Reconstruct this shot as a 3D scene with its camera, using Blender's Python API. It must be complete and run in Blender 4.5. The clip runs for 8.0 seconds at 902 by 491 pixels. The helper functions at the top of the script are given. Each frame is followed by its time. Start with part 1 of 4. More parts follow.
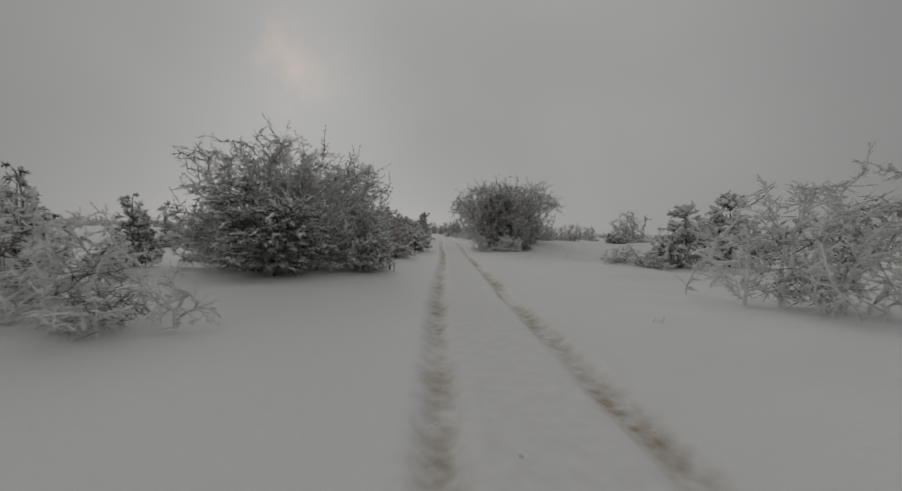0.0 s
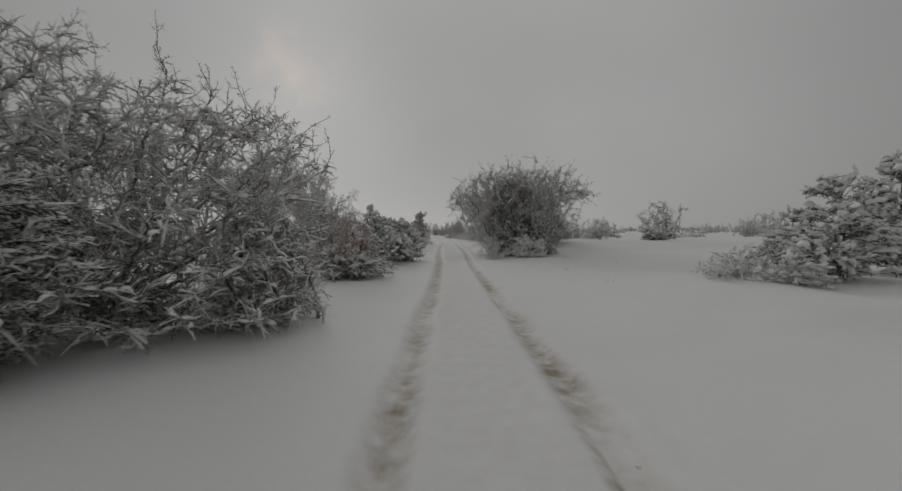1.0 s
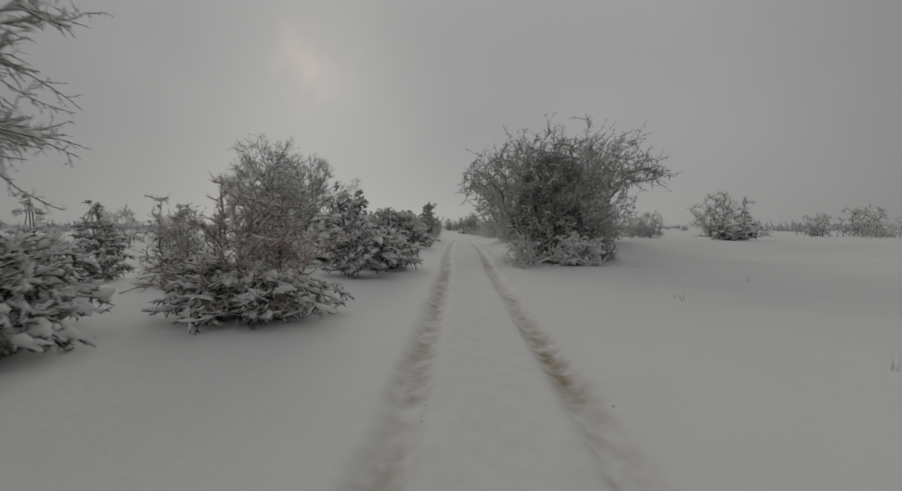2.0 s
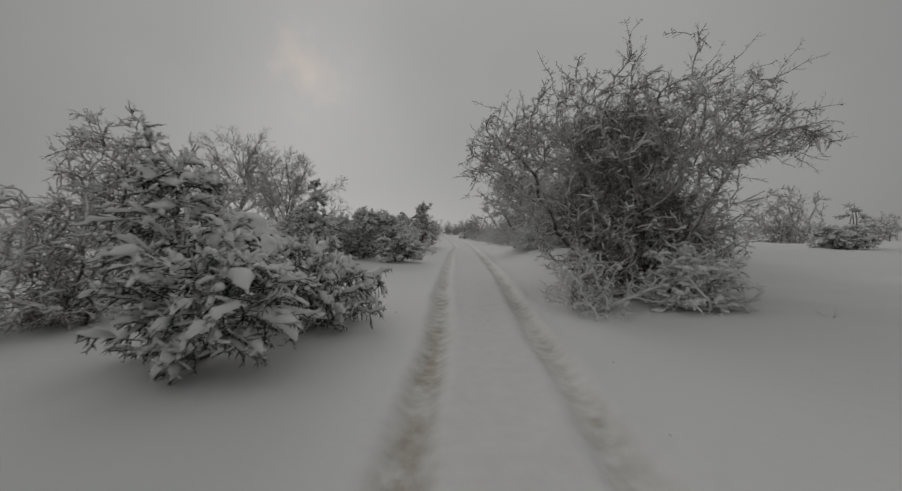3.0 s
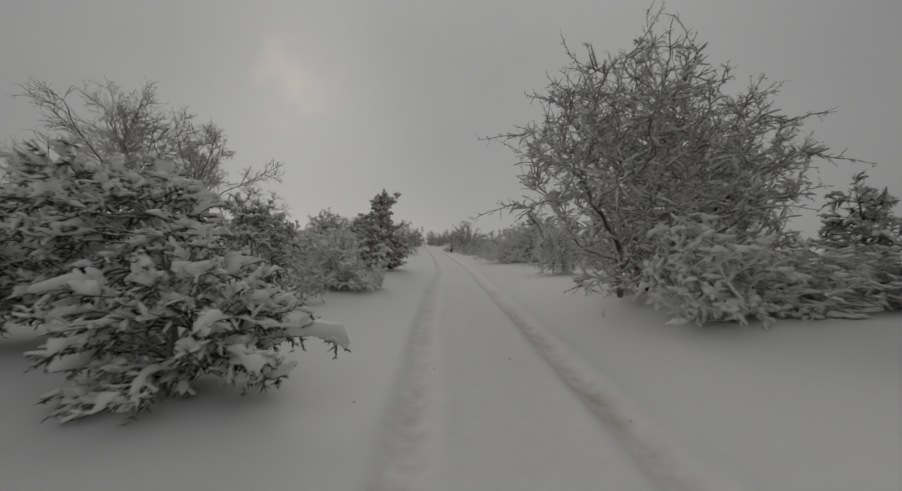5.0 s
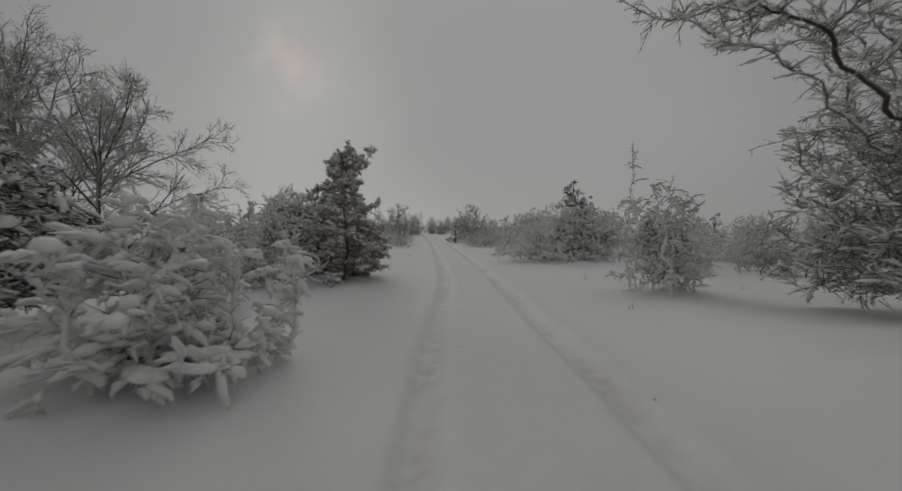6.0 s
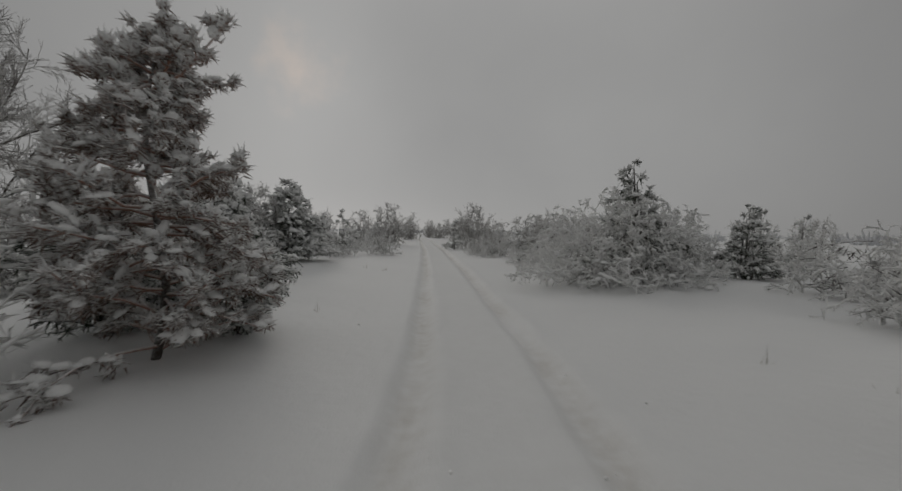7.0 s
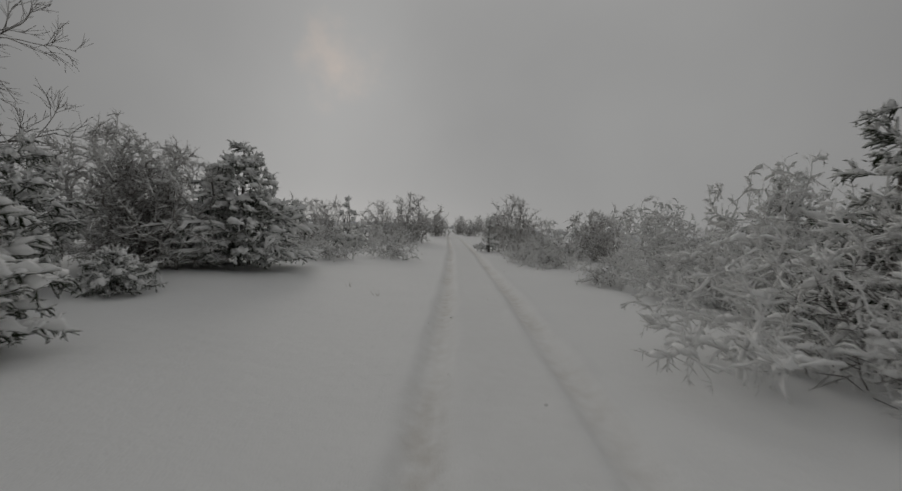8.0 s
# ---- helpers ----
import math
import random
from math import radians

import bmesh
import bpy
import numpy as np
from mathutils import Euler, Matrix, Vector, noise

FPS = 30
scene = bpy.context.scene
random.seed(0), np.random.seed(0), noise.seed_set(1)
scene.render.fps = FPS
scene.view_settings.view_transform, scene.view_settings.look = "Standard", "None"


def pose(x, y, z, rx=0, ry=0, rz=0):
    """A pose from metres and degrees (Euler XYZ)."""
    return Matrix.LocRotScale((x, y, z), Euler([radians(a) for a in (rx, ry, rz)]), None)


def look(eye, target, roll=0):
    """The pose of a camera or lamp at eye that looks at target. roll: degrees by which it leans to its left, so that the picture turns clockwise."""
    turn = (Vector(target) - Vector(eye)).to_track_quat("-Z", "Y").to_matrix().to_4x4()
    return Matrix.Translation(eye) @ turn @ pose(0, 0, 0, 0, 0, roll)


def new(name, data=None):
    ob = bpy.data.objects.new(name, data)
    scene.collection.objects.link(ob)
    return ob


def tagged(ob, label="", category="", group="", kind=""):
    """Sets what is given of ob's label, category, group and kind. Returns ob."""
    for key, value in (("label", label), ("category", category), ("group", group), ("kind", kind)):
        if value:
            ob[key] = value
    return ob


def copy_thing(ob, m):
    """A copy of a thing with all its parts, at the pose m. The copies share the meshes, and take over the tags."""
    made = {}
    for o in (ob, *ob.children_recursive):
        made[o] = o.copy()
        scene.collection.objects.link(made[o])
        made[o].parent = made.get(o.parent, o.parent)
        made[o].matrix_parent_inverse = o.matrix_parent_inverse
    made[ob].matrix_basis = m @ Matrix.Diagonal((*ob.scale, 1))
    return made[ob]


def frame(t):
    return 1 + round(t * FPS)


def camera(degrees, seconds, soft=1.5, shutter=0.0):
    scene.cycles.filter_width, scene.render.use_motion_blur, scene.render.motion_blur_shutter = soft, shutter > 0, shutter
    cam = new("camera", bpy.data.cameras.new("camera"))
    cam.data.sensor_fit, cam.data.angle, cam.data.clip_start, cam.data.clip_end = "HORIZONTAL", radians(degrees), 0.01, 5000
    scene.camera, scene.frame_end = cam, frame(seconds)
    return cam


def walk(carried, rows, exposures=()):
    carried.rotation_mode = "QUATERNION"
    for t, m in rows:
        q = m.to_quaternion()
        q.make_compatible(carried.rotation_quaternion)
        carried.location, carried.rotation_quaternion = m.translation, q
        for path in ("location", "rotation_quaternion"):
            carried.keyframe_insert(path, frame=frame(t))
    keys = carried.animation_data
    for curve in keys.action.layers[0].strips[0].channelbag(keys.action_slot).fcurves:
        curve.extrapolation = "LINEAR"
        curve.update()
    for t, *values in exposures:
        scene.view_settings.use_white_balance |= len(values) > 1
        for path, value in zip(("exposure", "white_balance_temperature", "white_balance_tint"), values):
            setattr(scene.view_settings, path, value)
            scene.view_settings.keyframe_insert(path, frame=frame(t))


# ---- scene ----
# ---- camera and its drive along the snow track ----
cam = camera(98.0, 8.0, soft=1.5, shutter=0.12)
walk(cam, [
    (0, pose(0.000, -0.000, 1.341, 87.70, -1.59, -2.65)),
    (0.5, pose(0.192, 3.270, 1.365, 87.29, -1.49, -2.50)),
    (1, pose(0.492, 6.351, 1.363, 87.79, 0.59, -2.23)),
    (1.5, pose(0.692, 9.332, 1.324, 87.55, 1.42, -0.24)),
    (2, pose(0.773, 12.266, 1.315, 87.09, -0.01, -0.19)),
    (2.2, pose(0.802, 13.464, 1.327, 86.79, -0.10, -0.55)),
    (3.3, pose(0.866, 20.171, 1.378, 88.20, 0.72, 0.14)),
    (3.5, pose(0.864, 21.408, 1.330, 88.48, 1.75, -0.49)),
    (4, pose(0.858, 24.500, 1.363, 88.49, 0.69, -0.84)),
    (4.5, pose(0.954, 27.649, 1.388, 89.35, -0.94, -1.67)),
    (4.7, pose(1.009, 28.920, 1.350, 89.31, -0.68, -2.31)),
    (5.8, pose(0.940, 36.446, 1.374, 87.70, 0.11, -2.48)),
    (6, pose(1.034, 37.706, 1.368, 87.28, -0.30, -2.44)),
    (6.5, pose(1.283, 40.733, 1.327, 87.20, -1.20, -2.60)),
    (7, pose(1.490, 43.629, 1.344, 87.80, -0.94, -2.36)),
    (7.5, pose(1.506, 46.473, 1.327, 86.80, -0.73, -0.56)),
    (8, pose(1.502, 49.129, 1.374, 87.14, -2.77, 2.12)),
], exposures=((0, 0.0), (4.7, 0.0), (5.8, -0.14), (8, -0.14)))

# ---- overcast winter light ----
SUN_DIR = Vector((-0.295, 0.88, 0.345)).normalized()


def build_world():
    w = bpy.data.worlds.new("overcast_sky")
    w.use_nodes = True
    scene.world = w
    n, l = w.node_tree.nodes, w.node_tree.links
    n.clear()
    out, bg = n.new("ShaderNodeOutputWorld"), n.new("ShaderNodeBackground")
    sky = n.new("ShaderNodeTexSky")
    sky.sky_type = "NISHITA"
    sky.sun_disc = False
    sky.sun_elevation = math.asin(SUN_DIR.z)
    sky.sun_rotation = math.atan2(SUN_DIR.x, SUN_DIR.y)
    grey = n.new("ShaderNodeHueSaturation")
    grey.inputs["Saturation"].default_value = 0.12
    l.new(sky.outputs[0], grey.inputs["Color"])
    # the cloud deck: nearly even grey, a little cooler away from the veiled sun
    deck = n.new("ShaderNodeMix")
    deck.data_type = "RGBA"
    deck.inputs[0].default_value = 0.93
    l.new(grey.outputs[0], deck.inputs[6])
    tc = n.new("ShaderNodeTexCoord")
    nz = n.new("ShaderNodeTexNoise")
    nz.inputs["Scale"].default_value = 2.2
    nz.inputs["Detail"].default_value = 4.0
    l.new(tc.outputs["Generated"], nz.inputs["Vector"])
    ramp = n.new("ShaderNodeValToRGB")
    ramp.color_ramp.elements[0].position, ramp.color_ramp.elements[0].color = 0.3, (5.10, 5.07, 5.04, 1)
    ramp.color_ramp.elements[1].position, ramp.color_ramp.elements[1].color = 0.72, (5.72, 5.70, 5.62, 1)
    l.new(nz.outputs[0], ramp.inputs[0])
    dot = n.new("ShaderNodeVectorMath")
    dot.operation = "DOT_PRODUCT"
    l.new(tc.outputs["Generated"], dot.inputs[0])
    dot.inputs[1].default_value = SUN_DIR
    # the deck is thinnest ahead, over the end of the track
    ahead = n.new("ShaderNodeVectorMath")
    ahead.operation = "DOT_PRODUCT"
    l.new(tc.outputs["Generated"], ahead.inputs[0])
    ahead.inputs[1].default_value = Vector((0.02, 0.93, 0.36)).normalized()
    wide = n.new("ShaderNodeMapRange")
    wide.inputs[1].default_value, wide.inputs[2].default_value = 0.3, 1.0
    wide.inputs[3].default_value, wide.inputs[4].default_value = 0.60, 1.065
    wide.interpolation_type = "SMOOTHERSTEP"
    l.new(ahead.outputs["Value"], wide.inputs[0])
    scale = n.new("ShaderNodeVectorMath")
    scale.operation = "SCALE"
    l.new(ramp.outputs[0], scale.inputs[0])
    l.new(wide.outputs[0], scale.inputs[3])
    # an overcast sky grows brighter towards the zenith
    axis = n.new("ShaderNodeSeparateXYZ")
    l.new(tc.outputs["Generated"], axis.inputs[0])
    crown = n.new("ShaderNodeMapRange")
    crown.interpolation_type = "SMOOTHSTEP"
    crown.inputs[1].default_value, crown.inputs[2].default_value = 0.35, 1.0
    crown.inputs[3].default_value, crown.inputs[4].default_value = 1.0, 1.5
    l.new(axis.outputs[2], crown.inputs[0])
    lifted = n.new("ShaderNodeVectorMath")
    lifted.operation = "SCALE"
    l.new(scale.outputs[0], lifted.inputs[0])
    l.new(crown.outputs[0], lifted.inputs[3])
    l.new(lifted.outputs[0], deck.inputs[7])
    # the veiled sun, a warm stain in the cloud with a ragged rim
    rag = n.new("ShaderNodeTexNoise")
    rag.inputs["Scale"].default_value = 9.0
    rag.inputs["Detail"].default_value = 5.0
    l.new(tc.outputs["Generated"], rag.inputs["Vector"])
    wob = n.new("ShaderNodeMath")
    wob.operation = "MULTIPLY_ADD"
    wob.inputs[1].default_value = 0.022
    l.new(rag.outputs[0], wob.inputs[0])
    l.new(dot.outputs["Value"], wob.inputs[2])
    spot = n.new("ShaderNodeMapRange")
    spot.interpolation_type = "SMOOTHERSTEP"
    spot.inputs[1].default_value, spot.inputs[2].default_value = 1.004, 1.017
    l.new(wob.outputs[0], spot.inputs[0])
    glow = n.new("ShaderNodeMix")
    glow.data_type = "RGBA"
    glow.blend_type = "ADD"
    glow.inputs[7].default_value = (2.4, 1.25, 0.5, 1)
    l.new(spot.outputs[0], glow.inputs[0])
    l.new(deck.outputs[2], glow.inputs[6])
    l.new(glow.outputs[2], bg.inputs[0])
    bg.inputs[1].default_value = 0.056
    l.new(bg.outputs[0], out.inputs[0])


build_world()
lamp = bpy.data.lights.new("veiled_sun", "SUN")
lamp.energy, lamp.angle, lamp.color = 0.4, radians(25), (1.0, 0.95, 0.88)
sun = new("veiled_sun", lamp)
sun.matrix_world = look(SUN_DIR * 60, (0, 0, 0))


# ---- materials ----
def nodes_of(name):
    m = bpy.data.materials.new(name)
    m.use_nodes = True
    nt = m.node_tree
    return m, nt.nodes, nt.links, nt.nodes["Principled BSDF"]


def noise_node(n, l, scale, detail=3.0, vec=None):
    t = n.new("ShaderNodeTexNoise")
    t.inputs["Scale"].default_value = scale
    t.inputs["Detail"].default_value = detail
    if vec is not None:
        l.new(vec, t.inputs["Vector"])
    return t.outputs[0]


def math_node(n, l, op, a, b):
    m = n.new("ShaderNodeMath")
    m.operation = op
    for i, v in enumerate((a, b)):
        if isinstance(v, (int, float)):
            m.inputs[i].default_value = v
        else:
            l.new(v, m.inputs[i])
    return m.outputs[0]


def mix_node(n, l, fac, a, b):
    m = n.new("ShaderNodeMix")
    m.data_type = "RGBA"
    for i, v in ((0, fac), (6, a), (7, b)):
        if isinstance(v, (tuple, int, float)):
            m.inputs[i].default_value = (*v, 1) if isinstance(v, tuple) else v
        else:
            l.new(v, m.inputs[i])
    return m.outputs[2]


SNOW = (0.93, 0.93, 0.92)


def plant_material(name, low, high, cover, spread, rough=0.85, tilt=0.85):
    """Bark or needles of two tones, with rime and snow caught on the upper side."""
    m, n, l, p = nodes_of(name)
    g = n.new("ShaderNodeNewGeometry")
    sep = n.new("ShaderNodeSeparateXYZ")
    l.new(g.outputs["Normal"], sep.inputs[0])
    coarse = noise_node(n, l, 2.3, 3.0, g.outputs["Position"])
    fine = noise_node(n, l, 38.0, 3.0, g.outputs["Position"])
    base = mix_node(n, l, coarse, low, high)
    up = math_node(n, l, "MULTIPLY", sep.outputs[2], tilt)
    a = math_node(n, l, "ADD", up, cover)
    b = math_node(n, l, "MULTIPLY", math_node(n, l, "SUBTRACT", fine, 0.5), spread)
    c = math_node(n, l, "MULTIPLY", math_node(n, l, "SUBTRACT", coarse, 0.5), 0.7)
    f = n.new("ShaderNodeMath")
    f.operation, f.use_clamp = "ADD", True
    l.new(math_node(n, l, "ADD", a, b), f.inputs[0])
    l.new(c, f.inputs[1])
    l.new(mix_node(n, l, f.outputs[0], base, SNOW), p.inputs["Base Color"])
    p.inputs["Roughness"].default_value = rough
    p.inputs["Specular IOR Level"].default_value = 0.2
    return m


def snow_material(name, wear=False):
    m, n, l, p = nodes_of(name)
    g = n.new("ShaderNodeNewGeometry")
    big = noise_node(n, l, 0.35, 4.0, g.outputs["Position"])
    mid = noise_node(n, l, 6.0, 5.0, g.outputs["Position"])
    fine = noise_node(n, l, 70.0, 3.0, g.outputs["Position"])
    col = mix_node(n, l, big, (0.86, 0.865, 0.865), (0.92, 0.925, 0.92)) if wear else mix_node(n, l, big, (0.91, 0.912, 0.905), (0.95, 0.95, 0.94))
    if wear:
        at = n.new("ShaderNodeAttribute")
        at.attribute_name = "wear"
        blotch = math_node(n, l, "SUBTRACT", math_node(n, l, "ADD", math_node(n, l, "MULTIPLY", mid, 3.4), math_node(n, l, "MULTIPLY", big, 0.6)), 1.0)
        k = n.new("ShaderNodeMath")
        k.operation, k.use_clamp = "MULTIPLY", True
        l.new(at.outputs["Fac"], k.inputs[0])
        l.new(blotch, k.inputs[1])
        mud = mix_node(n, l, fine, (0.24, 0.19, 0.125), (0.50, 0.43, 0.32))
        col = mix_node(n, l, k.outputs[0], col, mud)
    l.new(col, p.inputs["Base Color"])
    p.inputs["Roughness"].default_value = 0.75
    p.inputs["Specular IOR Level"].default_value = 0.25
    bump = n.new("ShaderNodeBump")
    bump.inputs["Strength"].default_value = 0.35
    bump.inputs["Distance"].default_value = 0.03
    h = math_node(n, l, "ADD", mid, math_node(n, l, "MULTIPLY", fine, 0.4))
    l.new(h, bump.inputs["Height"])
    l.new(bump.outputs[0], p.inputs["Normal"])
    return m


M_GROUND = snow_material("trodden_snow", True)
M_SNOW = snow_material("fresh_snow")
M_BARK = plant_material("dark_bark", (0.045, 0.037, 0.031), (0.11, 0.092, 0.078), 0.18, 0.8)
M_TWIG = plant_material("rimed_twig", (0.085, 0.072, 0.062), (0.18, 0.155, 0.130), 0.60, 1.0, tilt=0.80)
M_WHITE = plant_material("thickly_rimed_twig", (0.20, 0.19, 0.18), (0.36, 0.345, 0.335), 1.05, 0.7, tilt=0.5)
M_RUST = plant_material("rusty_rimed_twig", (0.24, 0.12, 0.085), (0.40, 0.24, 0.18), 0.36, 1.0, tilt=0.6)
M_NEEDLE = plant_material("snowy_needles", (0.018, 0.026, 0.013), (0.050, 0.066, 0.032), 0.38, 1.2)
M_RUSTY = plant_material("rusty_needles", (0.09, 0.07, 0.05), (0.28, 0.17, 0.135), 0.58, 1.2)
# hoar-frosted twig, paled further to paint mist over the far shrubs
M_HOAR_HAZE = plant_material("hoary_haze_twig", (0.20, 0.18, 0.17), (0.30, 0.28, 0.26), 0.52, 0.8)
# inner twigs, coloured dark to paint in the shade within the crowns
M_CORE = plant_material("shade_toned_inner_twig", (0.045, 0.034, 0.028), (0.10, 0.078, 0.065), 0.06, 0.8)
M_FAN = plant_material("grey_fan_twig", (0.10, 0.088, 0.080), (0.18, 0.162, 0.150), 0.50, 0.8)
M_STALK = plant_material("dry_stalk", (0.16, 0.12, 0.07), (0.28, 0.22, 0.14), 0.15, 0.7)


# ---- ground ----
def track_x(y):
    """The middle between the two wheel ruts."""
    return float(np.interp(y, (-20, 8, 15, 22, 33, 41, 48, 57, 70, 95, 130), (0.6, 0.85, 1.1, 1.3, 1.6, 1.75, 2.0, 1.85, 1.45, 0.2, -4.5)))


def smooth(v, a, b):
    k = min(1.0, max(0.0, (v - a) / (b - a)))
    return k * k * (3 - 2 * k)


def lift(x, y):
    """Height of the snow, before the ruts."""
    bank = 0.45 * smooth(x, 2.8, 4.6) * smooth(y, 27.0, 33.0) * (1 - smooth(y, 39.0, 45.0))
    side = min(1.0, max(0.0, (abs(x - track_x(y)) - 1.6) / 3.0))
    h = 0.14 * noise.noise((x * 0.23, y * 0.2, 3.1)) + 0.08 * noise.noise((x * 0.8, y * 0.7, 8.0)) + 0.02 * noise.noise((x * 2.6, y * 2.6, 2.0))
    return bank + side * (h + 0.09) + 0.012 * noise.noise((x * 1.7, y * 1.3, 1.0))


def build_ground():
    us = sorted(set([round(v, 3) for v in np.arange(-1.5, 1.5, 0.05)] + [round(s * v, 3) for s in (-1, 1) for v in np.geomspace(1.5, 600, 56)]))
    ys = list(np.arange(-4, 62, 0.19)) + list(62 + np.cumsum(np.geomspace(0.17, 60, 90))) 
    ys = [-500, -120, -40, -16, -8] + ys
    verts, wear = [], []
    for y in ys:
        cx = track_x(y)
        fade = float(np.interp(y, (5, 24, 30, 38, 44, 60), (0.66, 0.56, 0.42, 0.30, 0.16, 0.27)))
        half = float(np.interp(y, (12, 15, 24, 29, 41, 46), (0.72, 0.66, 0.66, 0.80, 0.80, 0.66)))
        for u in us:
            x = cx + u
            z, w = lift(x, y), 0.0
            if abs(u) < 2.2 and y < 160:
                for s in (-1, 1):
                    wob = 0.05 * noise.noise((y * 0.5, s * 3.0, 0.0))
                    d = (u - s * half - wob) / (0.15 + 0.03 * noise.noise((y * 0.9, s * 5.0, 2.0)))
                    groove = math.exp(-d * d)
                    z += -0.065 * math.exp(-d ** 4) + 0.03 * math.exp(-((abs(d) - 1.8) ** 2) * 1.6) * (0.5 + noise.noise((x * 4, y * 4, 5.0)))
                    w = max(w, groove * fade * (0.75 + 0.8 * noise.noise((x * 0.9, y * 0.8, s * 2.0))))
                # a wet dark lip along the inner side of one rut
                w = max(w, 1.3 * fade * math.exp(-((u - half + 0.13) / 0.055) ** 2) * max(0.0, noise.noise((3.0, y * 0.55, 6.0)) + 0.25) * (1 - smooth(y, 20, 26)))
                w = max(w, 0.12 * fade * math.exp(-(u / 0.85) ** 4))
            verts.append((x, y, z))
            wear.append(max(0.0, min(1.0, w)))
    nx = len(us)
    faces = [(j * nx + i, j * nx + i + 1, (j + 1) * nx + i + 1, (j + 1) * nx + i) for j in range(len(ys) - 1) for i in range(nx - 1)]
    me = bpy.data.meshes.new("ground")
    me.from_pydata(verts, [], faces)
    me.attributes.new("wear", "FLOAT", "POINT").data.foreach_set("value", np.array(wear, dtype=np.float32))
    me.polygons.foreach_set("use_smooth", [True] * len(faces))
    me.materials.append(M_GROUND)
    tagged(new("ground", me), "snow-covered heath ground with two muddy wheel ruts", "ground", kind="structure")


build_ground()


# ---- plant building ----
rng = np.random.default_rng(7)


def unit(v):
    return v / np.maximum(np.linalg.norm(v, axis=-1, keepdims=True), 1e-9)


def polylines(start, heading, length, n, wiggle, bend):
    """Curving lines: m starts and headings, their lengths, n points each; bend is added to the heading along the way."""
    m = len(start)
    pts = np.zeros((m, n, 3))
    pts[:, 0] = start
    d = unit(heading)
    step = (length / (n - 1))[:, None]
    for i in range(1, n):
        d = unit(d + rng.normal(0, wiggle, (m, 3)) + np.asarray(bend) / (n - 1))
        pts[:, i] = pts[:, i - 1] + d * step
    return pts


def sprout(parents, radii, per, length, angle, n, wiggle, bend, thick, lo=0.15, hi=1.0):
    """Side shoots along parent lines; per: how many on each parent."""
    m, k, _ = parents.shape
    idx = np.repeat(np.arange(m), per)
    u = rng.uniform(lo, hi, len(idx)) * (k - 1)
    i0 = np.minimum(u.astype(int), k - 2)
    f = (u - i0)[:, None]
    a, b = parents[idx, i0], parents[idx, i0 + 1]
    start = a + (b - a) * f
    along = unit(b - a)
    side = rng.normal(0, 1, (len(idx), 3))
    side = unit(side - along * (side * along).sum(1, keepdims=True))
    ang = np.radians(rng.uniform(angle[0], angle[1], len(idx)))[:, None]
    heading = along * np.cos(ang) + side * np.sin(ang)
    lens = rng.uniform(length[0], length[1], len(idx)) * (1.15 - 0.5 * u / (k - 1))
    pts = polylines(start, heading, lens, n, wiggle, bend)
    r0 = np.minimum(radii[idx, i0] * 0.8, thick)
    return pts, r0[:, None] * np.linspace(1, 0.45, n)[None]


def frond(parents, radii, per, length, angle, n, wiggle, bend, thick, thin, lo=0.15, hi=1.0, flat=0.35):
    """Side shoots that spread to both sides of their parents, like the rays of a flat spray."""
    m, k, _ = parents.shape
    idx = np.repeat(np.arange(m), per)
    u = rng.uniform(lo, hi, len(idx)) * (k - 1)
    i0 = np.minimum(u.astype(int), k - 2)
    a, b = parents[idx, i0], parents[idx, i0 + 1]
    start = a + (b - a) * (u - i0)[:, None]
    along = unit(b - a)
    side = unit(np.cross(along, (0, 0, 1.0)) + 1e-4) * rng.choice((-1.0, 1.0), len(idx))[:, None]
    side = unit(side + rng.normal(0, flat, side.shape))
    ang = np.radians(rng.uniform(angle[0], angle[1], len(idx)))[:, None]
    heading = along * np.cos(ang) + side * np.sin(ang)
    lens = rng.uniform(length[0], length[1], len(idx)) * (1.2 - 0.7 * u / (k - 1))
    pts = polylines(start, heading, lens, n, wiggle, bend)
    r0 = np.clip(radii[idx, i0] * 0.8, thin, thick)
    return pts, r0[:, None] * np.linspace(1, 0.55, n)[None]


def tubes(sets, sides):
    """Vertices and faces of tapering tubes round lines; sets: pairs of lines and radii."""
    vs, fs, base = [], [], 0
    ang = np.arange(sides) * 2 * np.pi / sides
    for pts, rad in sets:
        m, n, _ = pts.shape
        if not m:
            continue
        t = unit(np.gradient(pts, axis=1))
        ref = np.where(np.abs(t[..., 2:3]) > 0.9, np.array((1.0, 0, 0)), np.array((0, 0, 1.0)))
        a = unit(np.cross(t, ref))
        b = np.cross(t, a)
        ring = pts[:, :, None] + rad[:, :, None, None] * (a[:, :, None] * np.cos(ang)[:, None] + b[:, :, None] * np.sin(ang)[:, None])
        vs.append(ring.reshape(-1, 3))
        i = (np.arange(m)[:, None, None] * n + np.arange(n - 1)[None, :, None]) * sides
        s = np.arange(sides)[None, None]
        s2 = (s + 1) % sides
        q = np.stack([i + s, i + s2, i + sides + s2, i + sides + s], -1).reshape(-1, 4)
        fs.append(np.concatenate([q[:, (0, 1, 2)], q[:, (0, 2, 3)]]) + base)
        base += m * n * sides
    return np.concatenate(vs), np.concatenate(fs)


